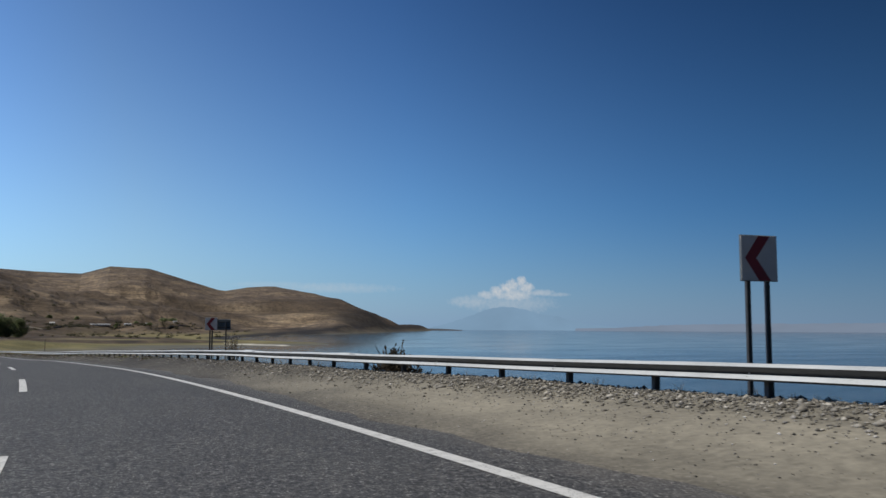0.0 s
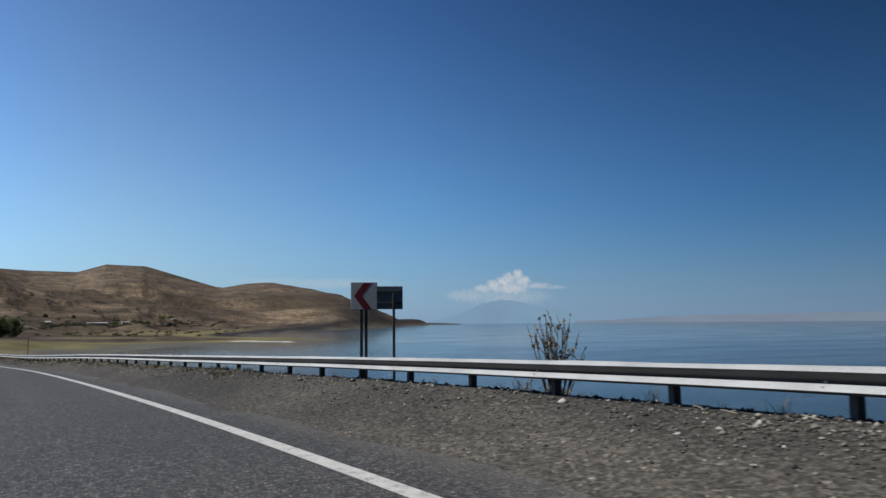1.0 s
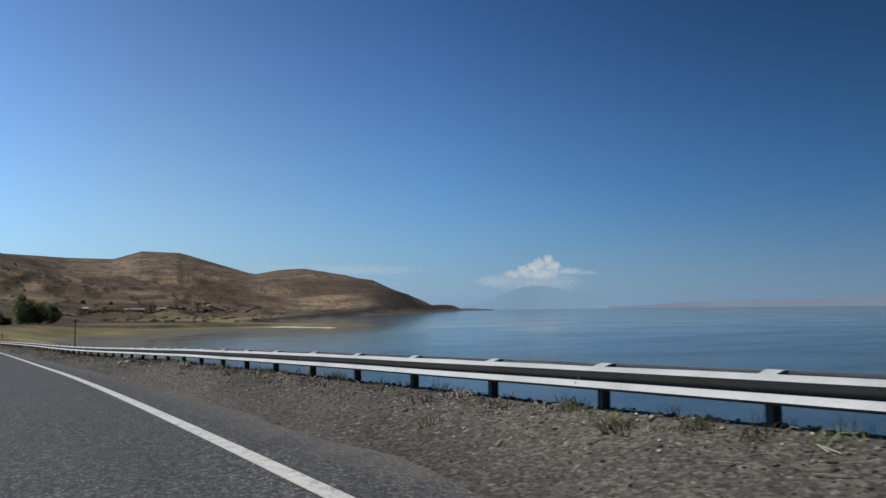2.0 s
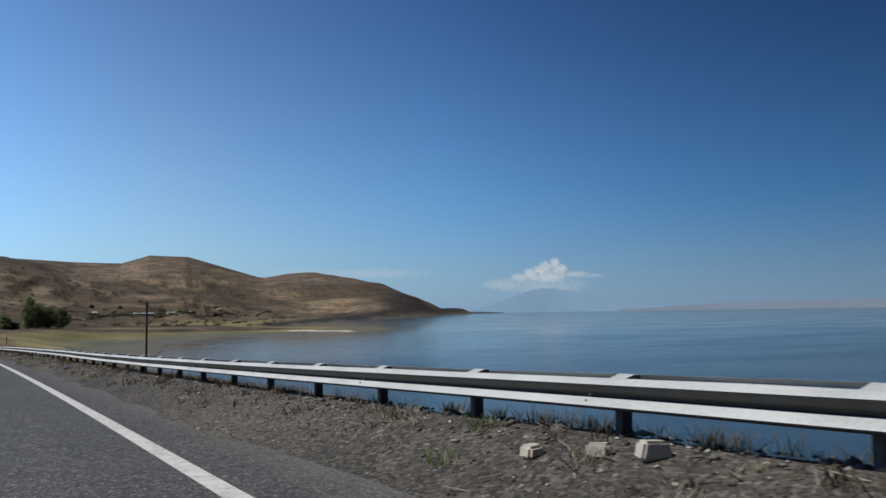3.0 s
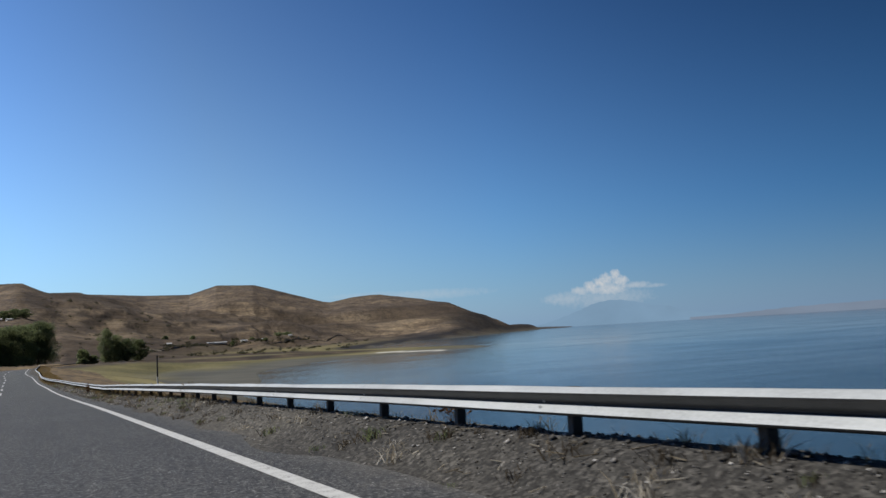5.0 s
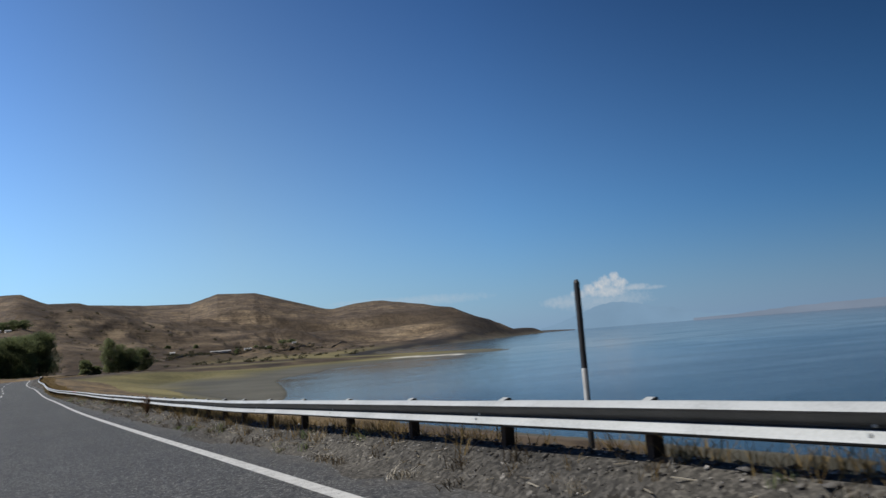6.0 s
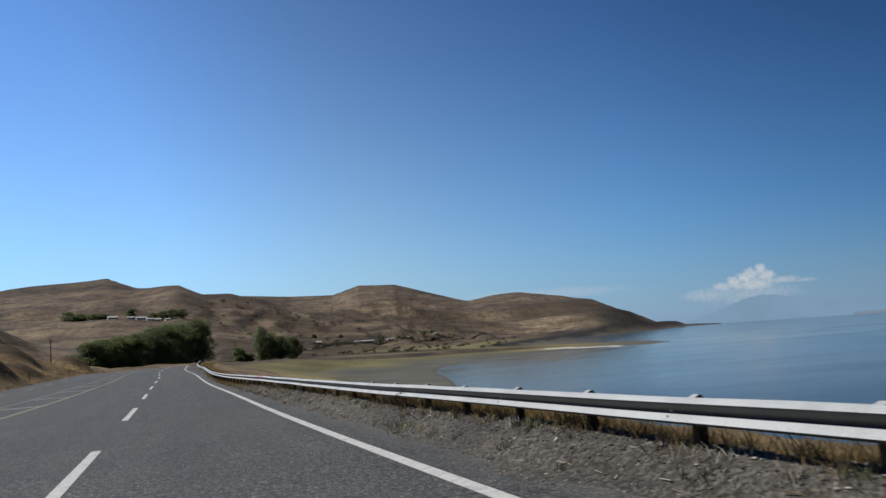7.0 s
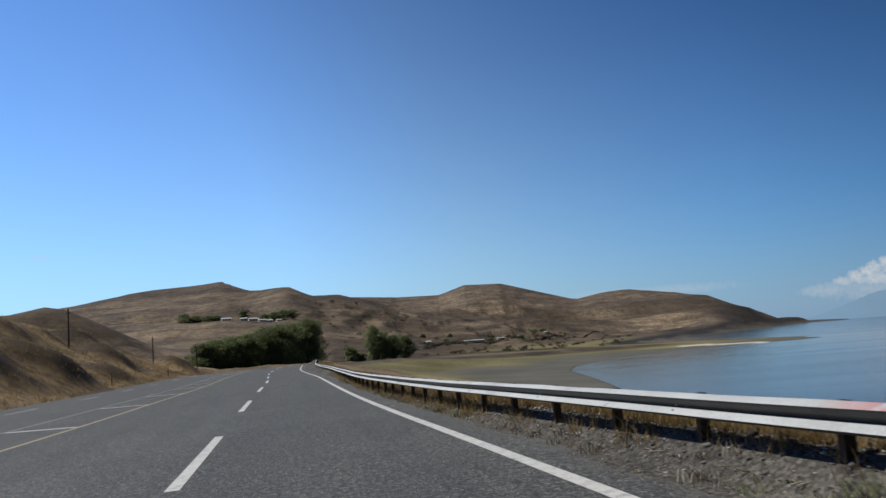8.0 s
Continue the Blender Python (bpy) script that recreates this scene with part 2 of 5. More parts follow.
    stones = m.ramp(pebble, (0.0, (0.030, 0.029, 0.028)), (0.5, (0.068, 0.066, 0.062)), (0.9, (0.130, 0.125, 0.117)), (1.0, (0.34, 0.33, 0.315)))
    dust = m.ramp(m.noise(0.35, 5, 0.65, m.place("Object", (1, 0.35, 1))), (0.36, (0.70, 0.69, 0.68)), (0.64, (1.35, 1.30, 1.20)))
    grit = m.ramp(m.noise(34, 4, 0.75, at), (0.38, (0.62, 0.62, 0.63)), (0.50, (0.95, 0.95, 0.95)), (0.62, (1.42, 1.40, 1.36)))
    c = m.mix(m.attr("gravel"), c, m.mix(1.0, m.mix(1.0, stones, dust, "MULTIPLY"), grit, "MULTIPLY"))
    sand = m.ramp(m.math("ADD", m.math("MULTIPLY", m.noise(0.8, 5, 0.65, m.place("Object", (1, 0.4, 1))), 0.6), m.math("MULTIPLY", grain, 0.4)), (0.36, (0.135, 0.125, 0.102)), (0.62, (0.285, 0.262, 0.208)))
    c = m.mix(m.attr("sand"), c, sand)
    c = m.mix(m.attr("salt"), c, (0.62, 0.60, 0.55))
    c = m.mix(m.attr("rock"), c, m.ramp(m.noise(0.08, 6, 0.65, at), (0.35, (0.012, 0.011, 0.011)), (0.7, (0.048, 0.042, 0.037))))
    m.colour(c).set(Roughness=0.95)
    m.bsdf.inputs["Specular IOR Level"].default_value = 0.15
    gully = m.noise(0.02, 8, 0.62, m.place("Object", (1, 0.7, 1.6)), 0.5)
    m.bump(m.math("ADD", m.math("MULTIPLY", grain, 0.6), m.math("MULTIPLY", pebble, 0.4)), 0.35, 0.014)
    near = m.bsdf.inputs["Normal"].links[0].from_node
    far = m.n.new("ShaderNodeBump")
    far.inputs["Strength"].default_value, far.inputs["Distance"].default_value = 0.75, 16.0
    m.l.new(m.math("MULTIPLY", gully, m.attr("relief")), far.inputs["Height"])
    m.l.new(far.outputs[0], near.inputs["Normal"])
    return m.mat


def water_material():
    """Calm lake water, muddy over the shallows of the bay."""
    m = Nodes("lake water")
    at = m.place("Object", (1, 1, 1))
    swell = m.noise(0.30, 3, 0.5, m.place("Object", (1, 2.2, 1)))
    chop = m.noise(2.2, 3, 0.55, m.place("Object", (1, 2.0, 1)))
    calm = m.noise(0.012, 4, 0.6, m.place("Object", (1, 3.0, 1)))
    deep = m.ramp(m.noise(0.003, 3, 0.5, at), (0.35, (0.008, 0.023, 0.033)), (0.65, (0.012, 0.030, 0.041)))
    silt = m.ramp(m.noise(0.03, 5, 0.65, m.place("Object", (1, 2.0, 1))), (0.35, (0.050, 0.047, 0.037)), (0.65, (0.085, 0.080, 0.062)))
    m.colour(m.mix(m.attr("shallow"), deep, silt))
    m.rough(m.ramp(calm, (0.38, (0.05, 0.05, 0.05)), (0.62, (0.12, 0.12, 0.12)))).set(IOR=1.33)
    waves = m.math("ADD", m.math("MULTIPLY", swell, 0.7), m.math("MULTIPLY", chop, 0.6))
    return m.bump(m.math("MULTIPLY", waves, m.math("ADD", m.math("MULTIPLY", m.attr("ripple"), 0.85), 0.10)), 0.6, 0.15).mat


def metal_material(name, lo, hi, rough):
    m = Nodes(name)
    at = m.place()
    f = m.noise(5, 5, 0.6, at)
    g = m.noise(70, 3, 0.6, at)
    m.colour(m.ramp(m.math("ADD", m.math("MULTIPLY", f, 0.6), m.math("MULTIPLY", g, 0.4)), (0.3, lo), (0.7, hi)))
    m.set(Metallic=0.55, Roughness=rough)
    return m.bump(f, 0.15, 0.02).mat


def rail_material():
    """Chalky white with scuffs for sunlit rail faces, faded red paint on one stretch."""
    m = Nodes("chalky white sunlit rail")
    at = m.place()
    f = m.noise(1.2, 5, 0.6, at)
    g = m.noise(45, 3, 0.6, at)
    c = m.ramp(m.math("ADD", m.math("MULTIPLY", f, 0.6), m.math("MULTIPLY", g, 0.4)), (0.34, (0.31, 0.325, 0.33)), (0.5, (0.42, 0.44, 0.445)), (0.68, (0.50, 0.52, 0.525)))
    c = m.mix(m.ramp(m.noise(3.5, 6, 0.7, at), (0.66, (0, 0, 0)), (0.72, (0.7, 0.7, 0.7))), c, (0.20, 0.17, 0.14))
    red = m.math("MULTIPLY", m.attr("paint"), m.ramp(m.noise(2.6, 4, 0.6, at), (0.40, (0, 0, 0)), (0.50, (0.6, 0.6, 0.6))))
    c = m.mix(red, c, (0.42, 0.08, 0.08))
    m.colour(c).set(Metallic=0.12, Roughness=0.62)
    return m.bump(f, 0.2, 0.02).mat


def leaf_material(name, lo, hi):
    m = Nodes(name)
    m.colour(m.ramp(m.island(), (0.0, lo), (1.0, hi))).set(Roughness=0.7)
    m.bsdf.inputs["Specular IOR Level"].default_value = 0.2
    thin = m.n.new("ShaderNodeBsdfTranslucent")
    m.l.new(m.bsdf.inputs["Base Color"].links[0].from_socket, thin.inputs[0])
    both = m.n.new("ShaderNodeMixShader")
    both.inputs[0].default_value = 0.5
    m.l.new(m.bsdf.outputs[0], both.inputs[1])
    m.l.new(thin.outputs[0], both.inputs[2])
    m.l.new(both.outputs[0], m.n["Material Output"].inputs[0])
    return m.mat


M_ASPHALT = asphalt_material()
M_WHITE = paint_material("white road paint", (0.56, 0.56, 0.54))
M_FADED = paint_material("faded white road paint", (0.26, 0.26, 0.25))
M_YELLOW = paint_material("yellow road paint", (0.36, 0.31, 0.16))
M_GROUND = ground_material()
M_WATER = water_material()
M_STEEL = rail_material()
M_RAIL_SHADE = metal_material("shaded rail steel", (0.035, 0.035, 0.034), (0.075, 0.073, 0.070), 0.6)
M_POST = metal_material("weathered steel post", (0.04, 0.042, 0.045), (0.10, 0.10, 0.10), 0.6)
M_RUST = metal_material("rusty steel post", (0.050, 0.035, 0.026), (0.125, 0.088, 0.062), 0.8)
M_SIGN_BACK = metal_material("grey sheet metal", (0.12, 0.15, 0.165), (0.19, 0.22, 0.235), 0.55)
M_SIGN_WHITE = plain("white sign face", (0.50, 0.50, 0.51), 0.35, 0, 0.08, 4, 0.03)
M_SIGN_RED = plain("red sign face", (0.19, 0.010, 0.018), 0.35, 0, 0.12, 4, 0.03)
M_POLE_DARK = plain("dark pole paint", (0.03, 0.03, 0.032), 0.6)
M_POLE_RED = plain("red pole paint", (0.11, 0.030, 0.025), 0.6)
M_POLE_WHITE = plain("white pole paint", (0.6, 0.6, 0.58), 0.6)
M_WOOD = plain("weathered wood", (0.07, 0.055, 0.042), 0.85)
M_CONCRETE = plain("concrete", (0.42, 0.39, 0.34), 0.9, 0, 0.2, 5, 0.4)
M_BARK = plain("bark", (0.09, 0.07, 0.05), 0.9, 0, 0.3, 8, 0.4)
M_LEAF = leaf_material("green leaves", (0.15, 0.190, 0.085), (0.27, 0.30, 0.15))
M_LEAF_DARK = leaf_material("dark green leaves", (0.11, 0.142, 0.066), (0.21, 0.24, 0.12))
M_SHRUB = leaf_material("grey-green shrub leaves", (0.040, 0.042, 0.026), (0.095, 0.092, 0.055))
M_DRY = leaf_material("dry stalks", (0.12, 0.078, 0.032), (0.36, 0.26, 0.115))
M_STRAW = leaf_material("bleached stalks", (0.20, 0.16, 0.10), (0.62, 0.58, 0.50))
M_BUSH = leaf_material("dry bush twigs", (0.045, 0.037, 0.027), (0.125, 0.098, 0.066))
M_BUSH_RED = leaf_material("reddish bush twigs", (0.10, 0.055, 0.030), (0.26, 0.15, 0.08))
M_PLASTER = plain("white plaster", (0.70, 0.69, 0.66), 0.85)
M_ROOF = plain("pale metal roof", (0.44, 0.45, 0.46), 0.5)
M_GLASS = plain("dark window glass", (0.03, 0.035, 0.04), 0.15)

# ---------------------------------------------------------------- mesh helpers


def mesh_of(name, verts, faces, mats, smooth=False, face_mats=None):
    me = bpy.data.meshes.new(name)
    me.from_pydata([tuple(v) for v in verts], [], [tuple(f) for f in faces])
    for m in mats if isinstance(mats, (list, tuple)) else [mats]:
        me.materials.append(m)
    if face_mats is not None:
        me.polygons.foreach_set("material_index", face_mats)
    if smooth:
        me.polygons.foreach_set("use_smooth", [True] * len(me.polygons))
    me.update()
    return me


def mesh_np(name, verts, tris, mat):
    """A mesh of many triangles from arrays."""
    me = bpy.data.meshes.new(name)
    me.vertices.add(len(verts))
    me.vertices.foreach_set("co", np.asarray(verts, np.float32).ravel())
    me.loops.add(tris.size)
    me.loops.foreach_set("vertex_index", tris.ravel().astype(np.int32))
    me.polygons.add(len(tris))
    me.polygons.foreach_set("loop_start", (np.arange(len(tris)) * 3).astype(np.int32))
    me.update(calc_edges=True)
    me.materials.append(mat)
    return me


def part(name, data, parent, label="", at=None):
    """Link mesh data as one part under a thing or part."""
    ob = new(name, data)
    ob.parent = parent
    if at is not None:
        ob.matrix_local = at
    return tagged(ob, label)


def bm_mesh(name, bm, mats, smooth=False):
    me = bpy.data.meshes.new(name)
    bm.normal_update()
    bm.to_mesh(me)
    bm.free()
    for m in mats if isinstance(mats, (list, tuple)) else [mats]:
        me.materials.append(m)
    if smooth:
        me.polygons.foreach_set("use_smooth", [True] * len(me.polygons))
    return me


def box(name, sx, sy, sz, mat, z0=0.0, bevel=0.0, shift=(0, 0)):
    """A box standing on z0, with rounded edges."""
    bm = bmesh.new()
    bmesh.ops.create_cube(bm, size=1.0)
    for v in bm.verts:
        v.co = Vector((v.co.x * sx + shift[0], v.co.y * sy + shift[1], (v.co.z + 0.5) * sz + z0))
    if bevel:
        bmesh.ops.bevel(bm, geom=bm.edges[:], offset=bevel, segments=1, affect="EDGES")
    return bm_mesh(name, bm, mat)


def rod(name, r0, r1, z0, z1, mat, sides=10):
    bm = bmesh.new()
    bmesh.ops.create_cone(bm, cap_ends=True, segments=sides, radius1=r0, radius2=r1, depth=z1 - z0, matrix=Matrix.Translation((0, 0, (z0 + z1) / 2)))
    return bm_mesh(name, bm, mat, False)


# ---------------------------------------------------------------- the line of the road
# Heading to the left of +y in degrees, slope, and distance from the edge line to the rail, every 20 m from -20 m.
HEAD = [-3.37, -0.0, 3.34, 5.25, 7.11, 8.0, 9.53, 9.98, 9.74, 9.68, 10.84, 10.67, 11.12, 10.58, 10.34, 11.81, 11.28, 9.19, 8.49, 10.26, 10.4]
SLOPE = [-0.007, -0.0074, -0.0062, -0.0161, -0.0132, -0.0201, -0.0073, -0.0088, -0.013, -0.0175, -0.0045, 0.0046, 0.004, 0.0132, 0.0128, 0.0131, 0.0173, 0.0205, 0.0182, 0.0096, 0.003]
RAIL = [6.13, 4.73, 3.09, 2.93, 2.6, 2.11, 1.7, 1.53, 1.3, 0.96, 1.35, 1.22, 0.75, 0.62, 0.89, 1.31, 1.73, 2.09, 2.37, 2.6, 2.81]
KNOT = np.arange(-20, 381, 20.0)
STEP = np.arange(-20, 640.5, 1.0)
_head = np.radians(np.interp(STEP, np.r_[KNOT, 420, 470, 520, 640], np.r_[HEAD, 9, 4, -10, -60]))
_slope = np.interp(STEP, np.r_[KNOT, 430, 640], np.r_[SLOPE, 0.0, 0.0])
_d = np.stack([-np.sin(_head), np.cos(_head), _slope], 1)
LINE = np.concatenate([np.zeros((1, 3)), np.cumsum((_d[1:] + _d[:-1]) / 2, 0)])
LINE = LINE - LINE[20]
# the carriageway leans into the bend and falls towards the bay
FALL = (0.02410, -0.01023)
LINE[:, 2] += FALL[0] * LINE[:, 0] + FALL[1] * LINE[:, 1]
LEFT = np.stack([-np.cos(_head), -np.sin(_head), -np.cos(_head) * FALL[0] - np.sin(_head) * FALL[1]], 1)
ROFF = np.interp(STEP, KNOT, RAIL)
WATER = -13.75
LANE = 3.75


def road(s, l=0.0, z=0.0):
    """The place at s metres along the road's edge line, l metres to its left, z above the road."""
    k = np.clip(s, STEP[0], STEP[-1])
    p = [np.interp(k, STEP, LINE[:, i]) + l * np.interp(k, STEP, LEFT[:, i]) for i in range(3)]
    return Vector((float(p[0]), float(p[1]), float(p[2]) + z))


def heading(s):
    return float(np.interp(s, STEP, _head))


def rail_off(s):
    return float(np.interp(s, STEP, ROFF))


def road_frame(s, l=0.0, z=0.0):
    """A pose on the road: x to the right, y along."""
    return Matrix.Translation(road(s, l, z)) @ Matrix.Rotation(heading(s), 4, "Z")


def strip(name, s0, s1, l0, l1, z, mat, step=1.0):
    """A ribbon laid along the road between two distances from the edge line."""
    ss = np.arange(s0, s1 + 1e-6, step)
    n = max(1, int(abs(l1 - l0) / 2.5))
    ls = np.linspace(l0, l1, n + 1)
    v, f, uv = [], [], []
    for s in ss:
        for l in ls:
            v.append(road(s, l, z))
            uv.append((l, s))
    w = n + 1
    for i in range(len(ss) - 1):
        for j in range(n):
            a = i * w + j
            f.append((a, a + w, a + w + 1, a + 1))
    me = mesh_of(name, v, f, mat)
    layer = me.uv_layers.new(name="UVMap")
    idx = np.zeros(len(me.loops), dtype=np.int32)
    me.loops.foreach_get("vertex_index", idx)
    layer.data.foreach_set("uv", np.array(uv)[idx].ravel())
    return me


# ---------------------------------------------------------------- the ground
CX, CY, CZ = -30.0, 200.0, -3.97
# bearing; ridge angle; ridge range; angle at 620, 920 and 1400 m
HILLS = np.array([
    (-70, 2.50, 1300, 0.00, 1.50, 2.50), (-40, 3.26, 1500, 0.16, 1.86, 3.06), (-28, 3.73, 1600, 0.43, 2.23, 3.33),
    (-23.8, 4.29, 1750, 0.31, 2.31, 3.61), (-19.5, 5.09, 1900, 0.09, 2.49, 3.89), (-16, 5.28, 1950, -0.14, 2.66, 4.06),
    (-14.6, 5.48, 1970, -0.32, 2.78, 4.08), (-12.65, 4.70, 1850, -0.57, 2.43, 3.93), (-10.2, 4.89, 1660, -0.72, 2.08, 4.08),
    (-8.7, 4.17, 1700, -0.69, 1.61, 3.61), (-6.7, 3.94, 2400, -0.74, 1.16, 3.16), (-2.8, 3.65, 3000, -0.85, 0.45, 1.95),
    (0.1, 3.60, 3000, -0.98, -0.08, 1.32), (1.9, 4.16, 2900, -1.04, -0.34, 0.96), (4.4, 4.07, 2900, -1.18, -0.68, 0.72),
    (6.3, 3.50, 2950, -1.23, -0.83, 0.27), (9.4, 2.57, 2950, -1.25, -0.95, -0.15), (11, 2.86, 3000, -1.21, -0.91, -0.31),
    (12.83, 2.98, 3050, -1.16, -0.86, -0.46), (15.7, 2.55, 2800, -1.09, -0.79, -0.54), (18, 2.12, 2600, -1.03, -0.73, -0.51),
    (19.6, 1.36, 2650, -0.99, -0.69, -0.47), (21.2, 0.57, 2700, -0.95, -0.65, -0.43), (22.6, 0.13, 2750, -0.91, -0.61, -0.39),
    (23.7, -0.16, 2800, -0.88, -0.58, -0.36), (30, -0.12, 2800, -0.72, -0.42, -0.20)])
# low hills before the ridge: bearing, range, top angle, width in degrees, depth in metres
FOOTHILLS = [(-25.5, 640, 4.15, 6.5, 55), (-29.5, 600, 4.11, 3, 90), (-6.9, 1450, 3.67, 2, 130), (-4.6, 1500, 3.06, 2.2, 140), (-9.2, 1250, 3.25, 1.6, 110), (-13.6, 1150, 3.61, 1.5, 80), (0.5, 1700, 1.93, 3, 120), (5.5, 1750, 1.55, 3.5, 110), (9.5, 2000, 1.15, 3, 140), (14.5, 2250, 0.98, 2.5, 120), (17.6, 2330, 0.48, 0.9, 60)]
# earth mounds on the roadside bank: along, beside, height, radius
MOUNDS = [(346, 30, 3.2, 5.0), (352, 36, 2.0, 6.0), (404, 27.5, 2.6, 5.0), (412, 30, 2.2, 5.0), (300, 27, 2.0, 6.0), (322, 25, 1.3, 4.0), (285, 31, 2.5, 7.0), (372, 25, 1.2, 4.0)]
SHORE = [(14, -300), (12, -30), (13, 0), (11, 40), (5, 95), (-3, 150), (-10, 200), (-14, 240), (-12, 290), (-4, 324), (0, 342), (3, 367), (6, 412), (8, 455), (15, 488), (45, 559), (90, 617), (126, 627), (181, 657), (200, 742), (180, 800), (162, 874), (161, 966), (175, 1069), (255, 1246), (464, 1639), (756, 2186), (1016, 2690), (1330, 3266), (1240, 3420), (1040, 3700), (900, 4900), (-4900, 4900), (-4900, -4900), (14, -4900)]


def smooth(a, b, x):
    t = np.clip((x - a) / (b - a), 0, 1)
    return t * t * (3 - 2 * t)


def shore_distance(x, y):
    """Distance inland from the shore line, negative over the lake."""
    best = np.full(x.shape, 1e9)
    inside = np.zeros(x.shape, bool)
    for (ax, ay), (bx, by) in zip(SHORE, SHORE[1:] + SHORE[:1]):
        ex, ey = bx - ax, by - ay
        t = np.clip(((x - ax) * ex + (y - ay) * ey) / (ex * ex + ey * ey), 0, 1)
        best = np.minimum(best, np.hypot(x - ax - t * ex, y - ay - t * ey))
        cross = (ay > y) != (by > y)
        inside ^= cross & (x < ex * (y - ay) / (ey if ey else 1e-9) + ax)
    return np.where(inside, best, -best)


NOISE_TABLES = {}


def grid_noise(x, y, size, seed):
    """Smooth value noise over the plan, about -1 to 1."""
    if seed not in NOISE_TABLES:
        NOISE_TABLES[seed] = np.random.RandomState(seed).uniform(-1, 1, (256, 256))
    tab = NOISE_TABLES[seed]
    u, v = x / size, y / size
    i, j = np.floor(u).astype(int), np.floor(v).astype(int)
    fu, fv = u - i, v - j
    fu, fv = fu * fu * (3 - 2 * fu), fv * fv * (3 - 2 * fv)
    g = lambda a, b: tab[a & 255, b & 255]
    return (g(i, j) * (1 - fu) + g(i + 1, j) * fu) * (1 - fv) + (g(i, j + 1) * (1 - fu) + g(i + 1, j + 1) * fu) * fv


def fractal(x, y, size, seed, octaves=4):
    return sum(grid_noise(x, y, size / 2 ** k, seed + k) * 0.5 ** k for k in range(octaves))


def along_road(x, y):
    """Where the plan's points lie along and beside the road."""
    s = np.interp(y, LINE[:, 1], STEP)
    for _ in range(3):
        dx, dy = x - np.interp(s, STEP, LINE[:, 0]), y - np.interp(s, STEP, LINE[:, 1])
        h = np.interp(s, STEP, _head)
        s = np.clip(s + (-np.sin(h) * dx + np.cos(h) * dy), STEP[0], STEP[-1])
    dx, dy = x - np.interp(s, STEP, LINE[:, 0]), y - np.interp(s, STEP, LINE[:, 1])
    h = np.interp(s, STEP, _head)
    return s, -np.cos(h) * dx - np.sin(h) * dy, -np.sin(h) * dx + np.cos(h) * dy


def verge_height(s, l, x, y):
    """The lake-side verge: gravel rising to a low berm under the rail, then the embankment."""
    zr = np.interp(s, STEP, LINE[:, 2])
    ro = np.interp(s, STEP, ROFF)
    rise = np.interp(-l, [0.35, 1.0], [0.0, 0.045]) + 0.27 * smooth(0.7, np.maximum(ro + 0.1, 1.3), -l)
    crest = ro + 0.22
    over = np.clip(-l - crest, 0, None)
    fall = np.interp(s, [150, 185, 300, 420], [1.0, 0.20, 0.22, 0.2])
    rough = 0.007 * fractal(x, y, 1.3, 70, 4) * smooth(0.8, 2.0, -l) + 0.004 * fractal(x, y, 0.45, 66, 3) + 0.02 * fractal(x, y * 0.4, 1.1, 62, 2) * (1 - smooth(1.0, 2.0, -l)) + 0.02 * fractal(x, y, 4.0, 75, 2) + 0.10 * fractal(x, y, 2.2, 80, 3) * smooth(0.2, 2.0, over)
    return zr + l * np.interp(s, STEP, LEFT[:, 2]) - 0.035 + rise - over * fall * smooth(-0.1, 0.35, over) + rough


